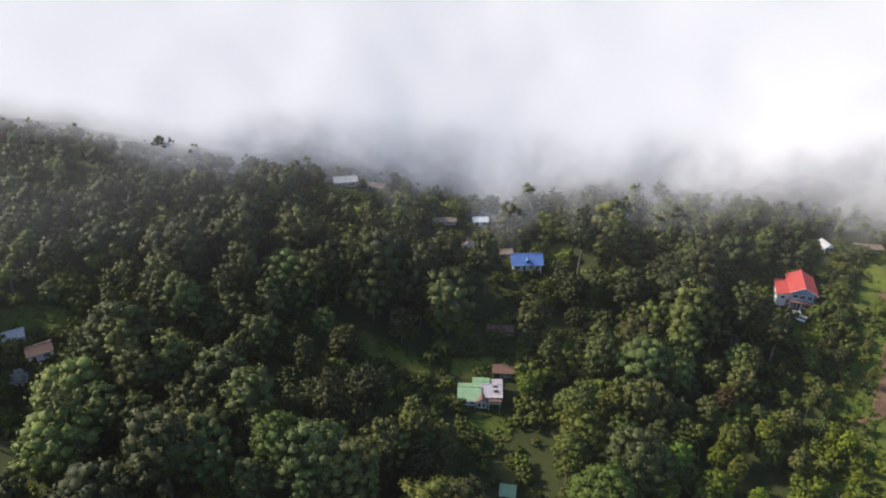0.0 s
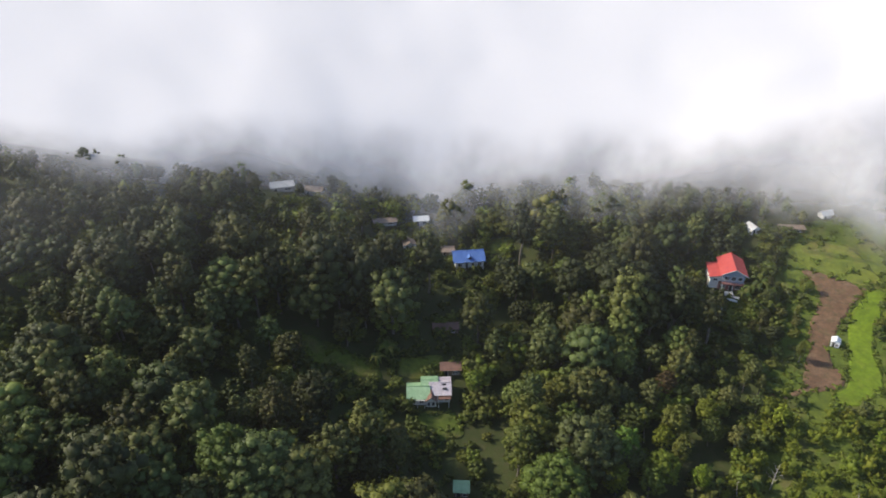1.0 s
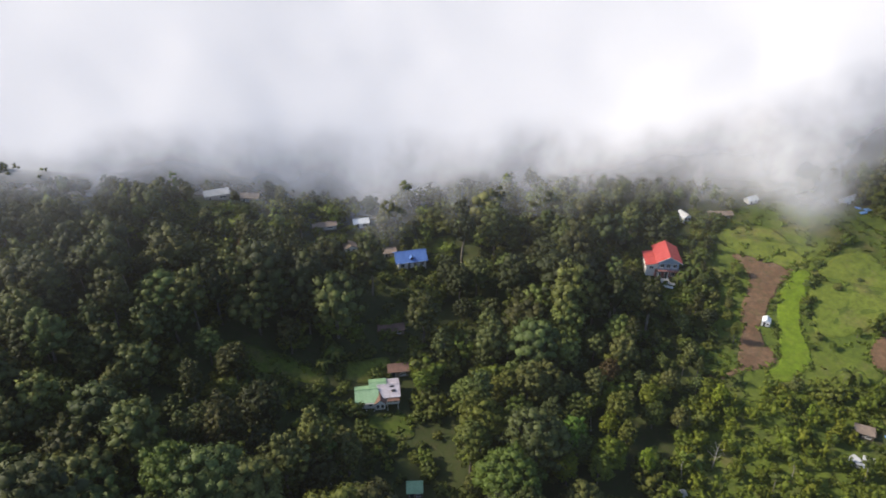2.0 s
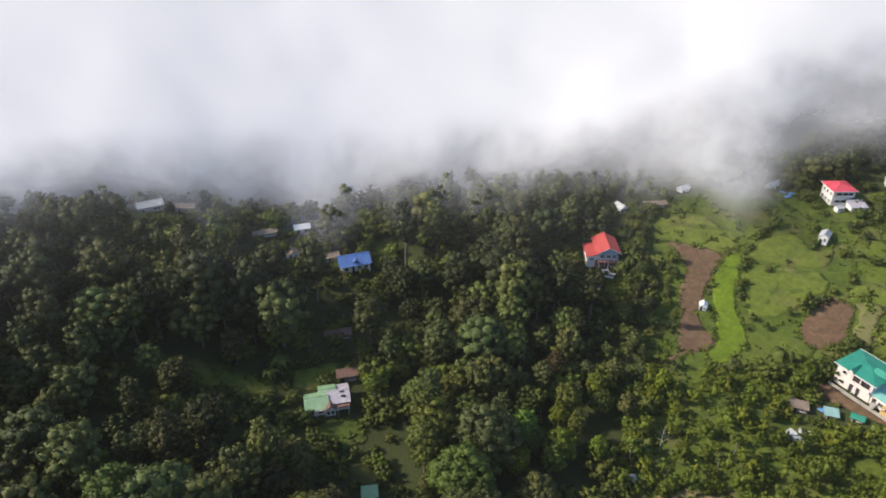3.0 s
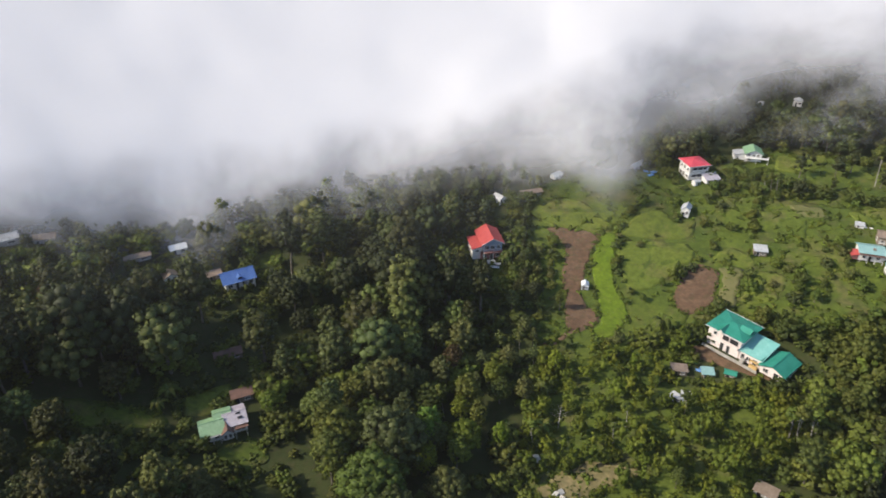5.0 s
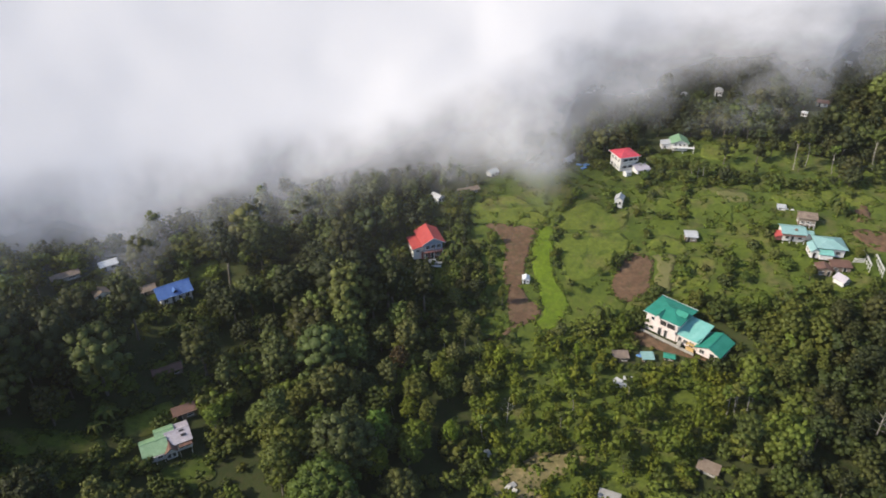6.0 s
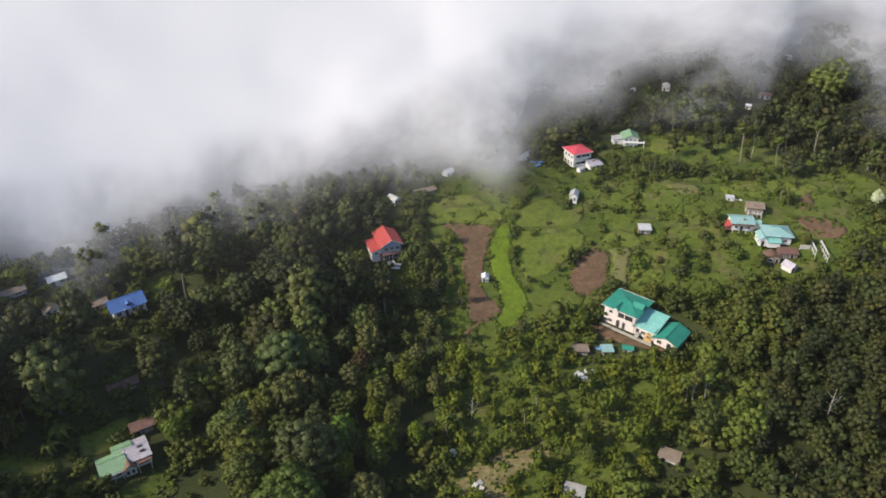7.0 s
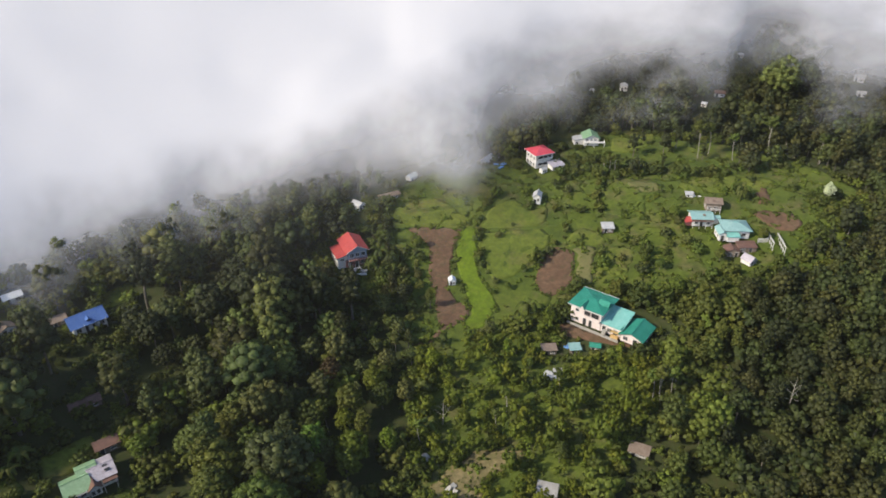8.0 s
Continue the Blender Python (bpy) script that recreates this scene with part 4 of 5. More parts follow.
block(h, (-2.4, 2.2, -1.8, 1.8), 0.0, 2.2, WOOD, ROOF_RUST, "gable_y", 0.8, 0.35, [("front", 0.8, 0.4, 1.2, 1.1, "dark"), ("front", 3.0, 0.0, 1.0, 1.7, "door")])
part("side_wall", boxes((-2.52, -2.44, -1.7, 1.7, 0.2, 2.1)), WHITE, h)
h = house("low shed with a dark maroon sheet roof", 136.3, 128.4, -20, 3.0, 0.6, "shed", "shed", scale=0.8)
block(h, (-3.0, 3.0, -1.6, 1.6), 0.0, 1.8, WOOD, ROOF_RUST, "shed_back", 0.7, 0.35, [("front", 0.8, 0.4, 1.2, 0.9, "dark"), ("front", 3.6, 0.0, 1.0, 1.6, "door")])
h = house("small white hut with a pale steep roof and an open front", 132.4, 122.7, 12, 3.0, 0.6, "shed", "shed", scale=0.8)
block(h, (-1.6, 1.4, -1.8, 1.8), 0.0, 1.7, WHITE, ROOF_LILAC, "gable_y", 1.3, 0.3, [("front", 0.5, 0.0, 0.9, 1.6, "door"), ("front", 1.8, 0.5, 0.7, 0.8, "dark")])
h = house("small white shed behind the brown farm building", 141.5, 160.3, -30, 2.6, 0.6, "shed", "shed", scale=0.72)
block(h, (-1.7, 1.4, -1.1, 1.2), 0.0, 1.3, WHITE, ROOF_ZINC, "shed_back", 0.5, 0.3, [("front", 0.6, 0.4, 0.8, 0.7, "dark")])
part("wall_end", boxes((1.5, 4.8, -0.3, 0.3, 0.0, 0.7)), WHITE, h)


def netting_frame():
    """Two long white-railed sides of a plant house with no cover, and a slatted panel by it."""
    f = tagged(new("plant_frame"), "open frame of two long white rails on posts beside the farm", "frame")
    x, y = 145.9, 127.8
    f.matrix_world = pose(*site(x, y), 0, 0, 62) @ Matrix.Scale(nearness(x, y), 4)
    L, W, H = 8.0, 2.6, 1.9
    for v, shift in ((-W / 2, -1.0), (W / 2, 1.0)):
        part("rail", boxes((shift - L / 2, shift + L / 2, v - 0.13, v + 0.13, H, H + 0.2)), FRAME, f)
        for u in np.linspace(-L / 2, L / 2, 6):
            part("post", boxes((shift + u - 0.07, shift + u + 0.07, v - 0.07, v + 0.07, -0.4, H)), FRAME, f)
        part("lower_rail", boxes((shift - L / 2, shift + L / 2, v - 0.05, v + 0.05, 0.5, 0.62)), FRAME, f)
    KEEP.append((x, y, 6.0))
    HOMES.append((x, y, 6.0))
    px, py = 143.3, 129.7
    g = tagged(new("slatted_panel"), "small white slatted panel standing by the plant frame", "panel")
    g.matrix_world = pose(*site(px, py), 0, 0, -20) @ Matrix.Scale(nearness(px, py), 4)
    for u in (-1.3, 1.3):
        part("post", boxes((u - 0.07, u + 0.07, -0.07, 0.07, -0.4, 1.5)), FRAME, g)
    for z in (0.2, 0.55, 0.9, 1.25):
        part("slat", boxes((-1.4, 1.4, -0.12, -0.07, z, z + 0.2)), FRAME, g)
    HOMES.append((px, py, 3.0))


netting_frame()


def hut(label, x, y, turn, w, d, hgt, wall, roof, kind="gable_x", rise=0.7, over=0.3, reach=3.5, wins=True, name="shed"):
    h = house(label, x, y, turn, reach, 1.0, name, name, scale=0.82)
    block(h, (-w / 2, w / 2, -d / 2, d / 2), 0.0, hgt, wall, roof, kind, rise, over, [("front", w * 0.15, 0.0, min(0.9, w * 0.3), min(1.9, hgt - 0.1), "door"), ("front", w * 0.6, hgt * 0.4, w * 0.25, hgt * 0.35, "dark")] if wins else [])
    return h


hut("small white-sheeted hut on the edge of tilled soil", 54.3, 142.2, -16, 2.1, 2.4, 1.5, CLOTH, CLOTH, "gable_y", 0.6, 0.15)
hut("open shed with a grey zinc roof among the terraces", 106.3, 151.5, -20, 3.8, 3.0, 1.9, WOOD, ROOF_ZINC, "shed_back", 0.7, 0.35)
hut("narrow whitewashed shed with a patched grey roof", 95.6, 175.5, -35, 2.8, 4.0, 3.2, WHITE, ROOF_ZINC, "gable_y", 1.0, 0.3)
hut("small shed at the wood's edge with a pale roof", 41.4, 190.0, 30, 3.0, 4.2, 2.2, WHITE, ROOF_ZINC, "gable_y", 0.8)
hut("long low outbuilding with a pale earth-brown roof", 52.5, 193.5, 10, 8.5, 2.2, 1.6, EARTH, ROOF_BROWN, "shed_back", 0.4)
hut("white house half hidden by mist", 63.6, 205.0, 30, 4.2, 2.6, 1.4, WHITE, CLOTH, "gable_x", 1.0, name="house")
hut("white house deep in the mist", 76.4, 221.0, 10, 4.0, 2.6, 1.6, WHITE, CLOTH, "gable_x", 1.0, name="house")
hut("long grey-roofed house at the edge of the mist", 92.6, 208.5, 38, 7.0, 2.6, 1.4, WHITE, ROOF_ZINC, "gable_x", 1.0, name="house")
hut("white bungalow with a long pale roof by the woods", -51.6, 172.4, 22, 5.2, 3.2, 2.0, WHITE, CLOTH, "gable_x", 0.9, name="house")
hut("row house with a weathered grey-brown roof", -61.5, 168.8, 24, 8.0, 3.2, 1.6, GREYWALL, ROOF_BROWN, "gable_x", 0.7, name="house")
hut("cottage with a faded pinkish brown roof", -51.1, 158.8, 30, 4.0, 3.4, 1.7, WHITE, ROOF_BROWN, "gable_y", 0.9, name="house")
hut("low dull-roofed outbuilding beside the blue-roofed house", -40.0, 158.4, 20, 4.4, 2.4, 1.4, WOOD, ROOF_BROWN, "shed_back", 0.6)
hut("tiny pale shed in the wood", -59.8, 156.4, 20, 2.6, 2.0, 1.5, WHITE, ROOF_ZINC, "shed_back", 0.4)
hut("grey-roofed house in the misty wood", -101.5, 184.0, 30, 9.0, 5.0, 2.6, GREYWALL, ROOF_ZINC, "gable_x", 1.2, name="house")
hut("low grey-roofed house in the misty wood", -90.5, 184.5, 5, 7.0, 4.0, 2.4, GREYWALL, ROOF_BROWN, "gable_x", 1.0, name="house")
hut("far white house against dark woods", 176.3, 253.0, -30, 3.6, 3.2, 2.8, WHITE, ROOF_ZINC, "hip", 1.4, name="house")
hut("far white house with a dark roof in the woods", 209.9, 231.6, -38, 5.0, 3.4, 1.9, WHITE, ROOF_RUST, "gable_x", 1.0, name="house")
hut("far pale house on the misty hill", 274.1, 291.3, -40, 8.0, 5.0, 2.4, WHITE, ROOF_ZINC, "hip", 1.5, name="house")
hut("far white house on the wooded hill", 282.2, 226.7, -48, 5.0, 4.0, 2.4, WHITE, ROOF_ZINC, "gable_x", 1.5, name="house")
hut("small pale house among the far trees", 269.3, 213.2, -40, 4.0, 3.0, 1.8, WHITE, ROOF_ZINC, "gable_x", 0.9, name="house")
hut("tiny white hut high on the misty hill", 253.8, 271.5, -40, 3.4, 2.6, 1.8, WHITE, CLOTH, "hip", 0.7)
hut("tiny pale roof under the dark wood", 162.8, 257.3, -20, 2.6, 1.8, 1.2, WHITE, ROOF_ZINC, "gable_x", 0.5)
hut("tiny white hut in the far wood", 196.0, 224.0, -40, 2.4, 2.4, 1.8, WHITE, CLOTH, "hip", 0.6)
hut("dark low shed with a weathered brown sheet roof below the yard", 64.3, 107.6, -16, 3.8, 2.4, 1.5, WOOD, ROOF_BROWN, "shed_back", 0.35)
hut("lean-to with a pale aqua sheet roof below the yard", 70.1, 106.2, -14, 2.8, 2.2, 1.1, WOOD, ROOF_PALE, "shed_back", 0.5)
hut("small teal-roofed pen in the bushes", 75.0, 105.6, -30, 2.6, 1.8, 1.0, WOOD, ROOF_TEAL, "gable_x", 0.5)
hut("tiny hut with a mint sheet roof between trees", -17.8, 80.8, 12, 3.0, 2.4, 1.8, WOOD, ROOF_MINT, "shed_back", 0.5)
hut("long derelict shed with a rusty red-brown roof", -31.8, 124.4, 16, 7.0, 3.0, 1.7, WOOD, ROOF_RUST, "gable_x", 0.7, reach=2.4)
hut("dark maroon-roofed shed behind the small house", -27.1, 110.4, 17, 5.0, 2.4, 1.8, WOOD, ROOF_RUST, "shed_back", 0.5, reach=2.4)
hut("cottage with a reddish tiled roof in the trees", -124.3, 82.0, 52, 6.0, 5.0, 2.4, WHITE, ROOF_RUST, "gable_x", 1.3, name="house")
hut("roofless white frame of a small building", -133.4, 83.5, 50, 5.0, 3.5, 2.0, WHITE, ROOF_ZINC, "shed_back", 0.5)
hut("ruined grey block wall hut in the wood", 66.0, 74.8, -46, 4.2, 2.6, 1.1, GREYWALL, WOOD, "shed_back", 0.4)
hut("grey sheet-roofed hut in the bushes", 46.0, 73.0, -36, 4.0, 2.6, 1.2, GREYWALL, GREYWALL, "shed_back", 0.5)
KEEP += [(-24.5, 95.0, 8.0), (-35.0, 110.0, 7.5), (-40.0, 104.0, 5.0), (-35.0, 98.0, 5.0), (-22.0, 88.0, 5.0), (-44.0, 109.0, 5.0), (25.0, 81.0, 6.0), (33.0, 72.0, 8.0), (139.5, 122.5, 6.0), (136.0, 119.0, 5.0), (61.4, 100.2, 4.0), (68, 106, 5.0), (36, 98, 5.0)]
KEEP += [(76.5, 82.0, 5.0), (93.1, 107.8, 5.0), (89.1, 103.8, 5.5), (84.1, 101.4, 4.5), (31.5, 153.0, 6.5), (30.0, 146.0, 5.5), (-42.0, 100.0, 6.0), (-47.0, 104.0, 6.0), (-38.0, 93.0, 6.0), (-26.0, 89.0, 6.0), (44.0, 84.0, 6.0), (30.0, 90.0, 5.0), (37.0, 91.0, 5.0), (45.0, 90.0, 5.0), (-124.0, 76.0, 6.0), (-130.0, 86.0, 7.0), (-124.0, 88.0, 7.0), (-112.0, 68.0, 5.0), (-30.0, 117.0, 5.0), (-49.0, 163.0, 6.0), (-56.0, 160.0, 6.0), (-46.0, 152.0, 6.0), (-27.5, 154.0, 6.0), (-96.0, 172.0, 6.0), (-88.0, 172.0, 6.0), (38.0, 77.0, 7.0), (34.0, 82.0, 5.0)]
HOMES += [(65.0, 106.0, 4.0), (70.1, 104.5, 4.0), (75.0, 104.5, 3.0), (93.1, 107.8, 4.0), (107.0, 196.5, 7.0), (106.0, 190.5, 5.0), (109.5, 193.0, 5.0), (76.8, 82.8, 2.4), (33.0, 72.0, 6.0), (61.4, 100.2, 3.0), (28.6, 88.2, 2.0), (69.0, 108.0, 3.0), (32.8, 154.6, 3.0), (29.6, 149.6, 2.5)]

# ---------------------------------------------------------------- trees
# kinds: radius, crown height, clear trunk, puffs, heads
SHAPES = [(4.0, 7.6, 3.0, 74, 4), (3.2, 7.8, 3.2, 58, 2), (4.9, 8.2, 3.4, 92, 5), (2.6, 7.2, 2.8, 44, 1), (3.8, 9.6, 3.4, 80, 3), (2.3, 9.0, 3.0, 46, 2)]


def kinds(cut, leaves, size, limbs, stem):
    return [(crown(r, h, b, max(6, int(n * cut)), leaves, size, heads, 0.205 / math.sqrt(cut)), trunk_arrays(0.26, b + h * 0.35, b + h * 0.75, limbs, r * 0.5)) for r, h, b, n, heads in [(r, h + (1 - stem) * b, stem * b, n, heads) for r, h, b, n, heads in SHAPES]]


NEAR, MIDDLE, FAR = kinds(1.7, 22, 0.31, 4, 1.0), kinds(0.8, 13, 0.42, 1, 0.7), kinds(0.36, 7, 0.66, 0, 0.5)
BUSH = [crown(1.5, 1.9, 0.1, 7, 15, 0.40), crown(1.1, 1.5, 0.1, 5, 15, 0.36), crown(2.1, 2.6, 0.2, 16, 13, 0.44, 2, 0.27)]


def scrub(x, y):
    """The slope below and beside the fields on the sunny side carries bushes and few trees."""
    return inside(x, y, SCRUB_A) or inside(x, y, SCRUB_B)


def net(step, wide=72):
    """A jittered net of places over the slopes."""
    for i in range(int(-330 / step), int(400 / step)):
        for j in range(int(50 / step), int(430 / step)):
            x = (i + (j % 2) * 0.5) * step + rng.uniform(-0.36, 0.36) * step
            y = j * step + rng.uniform(-0.36, 0.36) * step
            d, a = math.hypot(x, y), math.degrees(math.atan2(-x, y))
            if 62 < d < (front(a) + 55 if a < -32 else front(a) + 4 if a < -24 else front(a) + 12 if a < -19 else front(a) + 34 if 15 < a < 36 else front(a) * 0.96) and abs(a) < min(wide, 72 if d < 115 else 63 if d < 200 else 57):
                yield x, y, d, a


near_data = []
for leafage, ((cv, cn, ct, cq), (tv, tq)) in [(m, k) for m in (LEAF, OLIVE, LUSH, SHADED_LEAF) for k in NEAR]:
    a = raw("crown", cv, [ct, cq], leafage, tint=np.zeros(len(cv)), normals=cn)
    b = raw("trunk", tv, [tq], BARK)
    near_data.append((a.data, b.data))
    bpy.data.objects.remove(a)
    bpy.data.objects.remove(b)


def tree(x, y, kind, scale, turn, label="broad-leaved tree with a dense dark green crown"):
    t = tagged(new("tree"), label, "tree", "trees of the wooded slope")
    t.matrix_world = pose(*site(x, y), 0, 0, turn) @ Matrix.Scale(scale * nearness(x, y), 4)
    for name, data in zip(("crown", "trunk"), near_data[kind]):
        o = new(name, data)
        o.parent = t
    return t


class Heap:
    """Gathers many plants into one mesh."""

    def __init__(self):
        self.v, self.n, self.t, self.q, self.tint, self.off = [], [], [], [], [], 0
        self.tv, self.tq, self.toff = [], [], 0

    def add(self, kind, x, y, s, turn, tint, trunk=None, tall=1.0):
        cv, cn, ct, cq = kind
        r = np.array(pose(0, 0, 0, 0, 0, turn).to_3x3())
        at = np.array(site(x, y))
        s *= nearness(x, y)
        size = np.array([s, s, s * tall])
        self.v.append((cv * size) @ r.T + at)
        self.n.append(cn @ r.T)
        self.t.append(ct + self.off)
        self.q.append(cq + self.off)
        self.tint.append(np.full(len(cv), tint))
        self.off += len(cv)
        if trunk is not None:
            self.tv.append((trunk[0] * size) @ r.T + at)
            self.tq.append(trunk[1] + self.toff)
            self.toff += len(trunk[0])

    def build(self, name, material):
        return raw(name, np.concatenate(self.v), [np.concatenate(self.t), np.concatenate(self.q)], material, tint=np.concatenate(self.tint), normals=np.concatenate(self.n))


def swell_of(x, y):
    """How tall the wood grows here, by stand."""
    return 1.0 + 0.6 * noise.noise((x / 28, y / 28, 4.0))


def glade(x, y):
    """Small openings in the wood, grown over with low bushes."""
    return (x < 20 and noise.noise((x / 13, y / 13, 21.0)) > 0.36) or inside(x, y, BELOW) or inside(x, y, SLOPE)


woods, shaded_woods, bushes, sunny, bright = Heap(), Heap(), Heap(), Heap(), Heap()
single = 0
places = list(net(5.7)) + [p for p in net(9.0) if p[2] > 160]
for x, y, d, a in places:
    low = inside(x, y, SCRUB_A)
    if scrub(x, y) and rng.uniform() < (0.88 if low else 0.85):
        continue
    if glade(x, y) and rng.uniform() < 0.8:
        continue
    kind = int(rng.integers(0, len(SHAPES)))
    s = float(rng.choice((0.55, 0.7, 0.8, 0.95, 1.1, 1.3)) * rng.uniform(0.88, 1.1)) * swell_of(x, y)
    grove = x < -14 and d < 190
    if grove:  # the old wood: fewer, broader trees
        if rng.uniform() < 0.4:
            continue
        s *= 1.32
    if d > 165:
        s = min(s, rng.uniform(0.55, 1.0))
    if a > -20 and d > 0.84 * front(a):
        s = min(s, rng.uniform(0.5, 0.75))
    if 15 < a < 36 and d > 0.92 * front(a):
        s = min(s, rng.uniform(0.4, 0.6))
    if 26 < x < 130 and 108 < y < 205:
        s = min(s, rng.uniform(0.38, 0.62))
    if low:
        s = min(s, rng.uniform(0.3, 0.55))
    edge = x > 6 and y < 126 and x > 0.3 * y - 26
    if edge:
        s = min(s, rng.uniform(0.45, 0.85))
    s = min(s, 1.55)
    if not spot_ok(x, y, min(3.0, 0.62 * s * SHAPES[kind][0])):
        continue
    turn = float(rng.uniform(0, 360))
    if y < 108 and -64 < x < 58 and d < 118 and single < 290:
        if edge and rng.uniform() < 0.36:
            tree(x, y, kind + 2 * len(SHAPES), s, turn, "broad-leaved tree with a bright light green crown")
        elif rng.uniform() < (0.65 if edge else 0.45 if x > -22 else 0.15):
            tree(x, y, kind + len(SHAPES), s, turn, "broad-leaved tree with a lighter olive-green crown")
        else:
            # Part of the left trees take the leaf colour darkened for cloud shade.
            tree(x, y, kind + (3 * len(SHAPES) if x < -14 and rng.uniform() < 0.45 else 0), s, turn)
        single += 1
        continue
    crown_of, trunk_of = (MIDDLE if d < 165 else FAR)[kind]
    tint = (0.5 * rng.uniform() + 0.8 * (0.5 + noise.noise((x / 30, y / 30, 8.0)))) % 1.0
    # Shade on far-right, left and upper stands comes from the darkened leaf colour.
    if low and rng.uniform() < 0.7:
        stand = bright
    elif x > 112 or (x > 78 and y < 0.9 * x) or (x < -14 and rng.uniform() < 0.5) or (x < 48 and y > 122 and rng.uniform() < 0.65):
        stand = shaded_woods
    elif 24 < x < 112 and y < 0.25 * x + 100:
        stand = sunny
    else:
        stand = woods
    stand.add(crown_of, x, y, s, turn, tint, trunk_of, rng.uniform(0.85, 1.2))
# young trees and scrub fill the gaps
def bush_ok(x, y):
    return not any(inside(x, y, p) for p in CLEAR) and all((x - cx) ** 2 + (y - cy) ** 2 > (0.72 * r) ** 2 for cx, cy, r in HOMES)


THICK = [crown(1.5, 1.9, 0.0, 13, 16, 0.30, 1, 0.27), crown(1.1, 1.7, 0.0, 10, 16, 0.28, 1, 0.3), crown(1.9, 3.0, 0.3, 16, 16, 0.32, 2, 0.24), crown(0.9, 3.4, 0.6, 10, 14, 0.28, 1, 0.34)]
thicket = Heap()
for x, y, d, a in net(2.1, 60):
    if inside(x, y, SCRUB_A) and bush_ok(x, y) and rng.uniform() < 0.9:
        clump = noise.noise((x / 6.5, y / 6.5, 3.0)) + 0.5 * noise.noise((x / 2.7, y / 2.7, 9.0))
        if clump < -0.3:
            continue
        big = 0.75 + 0.9 * max(0.0, clump)
        thicket.add(THICK[int(rng.integers(0, 4))], x, y, rng.uniform(0.5, 1.3) * big, rng.uniform(0, 360), 0.2 + 0.6 * rng.uniform(), None, rng.uniform(0.8, 1.9))
for x, y, d, a in net(3.7):
    if d > (238 if x > 100 else 200) or abs(a) > 62 or not bush_ok(x, y) or inside(x, y, SCRUB_A):
        continue
    if scrub(x, y) or (26 < x < 60 and 108 < y < 190):
        for q in range(2):
            px, py = x + rng.uniform(-1.8, 1.8), y + rng.uniform(-1.8, 1.8)
            if rng.uniform() < 0.85 and bush_ok(px, py):
                bushes.add(BUSH[int(rng.integers(0, 3))], px, py, rng.uniform(0.5, 1.25), rng.uniform(0, 360), 0.35 + 0.5 * rng.uniform())
    elif not spot_ok(x, y, 1.5):
        for q in range(2):
            px, py = x + rng.uniform(-1.9, 1.9), y + rng.uniform(-1.9, 1.9)
            if bush_ok(px, py):
                bushes.add(BUSH[int(rng.integers(0, 3))], px, py, rng.uniform(0.5, 1.1), rng.uniform(0, 360), 0.6 * rng.uniform())
    elif rng.uniform() < (0.95 if glade(x, y) else 0.75 if x > 55 else 0.3):
        (shaded_woods if x > 78 and y < 0.9 * x else bushes).add(BUSH[2], x, y, rng.uniform(0.9, 1.9), rng.uniform(0, 360), 0.3 * rng.uniform())
        if glade(x, y):
            bushes.add(BUSH[0], x + rng.uniform(-2, 2), y + rng.uniform(-2, 2), rng.uniform(0.7, 1.3), rng.uniform(0, 360), 0.5 * rng.uniform())
def rim_bushes(rim):
    """Bushes of all sizes blur the line where rough grass meets the wood."""
    for (x0, y0), (x1, y1) in zip(rim, rim[1:] + rim[:1]):
        n = max(1, int(math.hypot(x1 - x0, y1 - y0) / 2.1))
        for i in range(n):
            x, y = x0 + (x1 - x0) * i / n + rng.normal() * 1.6, y0 + (y1 - y0) * i / n + rng.normal() * 1.6
            if bush_ok(x, y):
                bushes.add(BUSH[int(rng.integers(0, 3))], x, y, rng.uniform(0.5, 1.3), rng.uniform(0, 360), 0.6 * rng.uniform())


rim_bushes(SCRUB_B)
rim_bushes(SCRUB_A)
tagged(thicket.build("thicket", LUSH), "dense light green thicket of bushes on the lower slope", "thicket", kind="stuff")
for heap_of, leafage, words in ((woods, LEAF, "dense green woodland covering the hillside"), (shaded_woods, SHADED_LEAF, "woodland with leaf colour darkened for cloud shade"), (sunny, OLIVE, "lighter olive-green wood on the sunny slope"), (bright, LUSH, "young light green trees standing in the thicket")):
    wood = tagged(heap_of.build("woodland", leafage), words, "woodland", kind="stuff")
    tk = raw("woodland_trunks", np.concatenate(heap_of.tv), [np.concatenate(heap_of.tq)], BARK)
    tk.parent = wood
    tagged(tk, kind="stuff")
tagged(bushes.build("scrub", OLIVE), "green bushes and scrub between trees and fields", "scrub", kind="stuff")
# ---------------------------------------------------------------- hedges and terrace banks
HEDGES = [
    [(86.8, 186.5), (80.2, 178.2), (73.1, 169.0), (69.4, 161.3), (65.9, 150.9), (64.6, 140.8), (62.8, 131.7)],
    [(97.2, 160.1), (94.3, 153.8), (89.2, 150.5), (82.6, 144.7), (77.1, 140.5)], [(122.9, 182.2), (115.2, 171.5), (107.7, 160.0), (105.4, 154.4)],
    [(93.7, 167.9), (101.2, 167.5), (106.2, 162.5)], [(99.0, 143.0), (94.4, 135.4), (89.8, 129.0)], [(106.4, 177.0), (105.5, 183.1), (113.7, 185.6)],
    [(108.1, 145.2), (110.7, 139.1), (106.4, 131.2), (100.9, 127.3)], [(123.7, 148.3), (119.3, 139.3), (112.6, 131.3)], [(101.9, 119.9), (107.1, 118.8), (100.7, 112.4)],
]
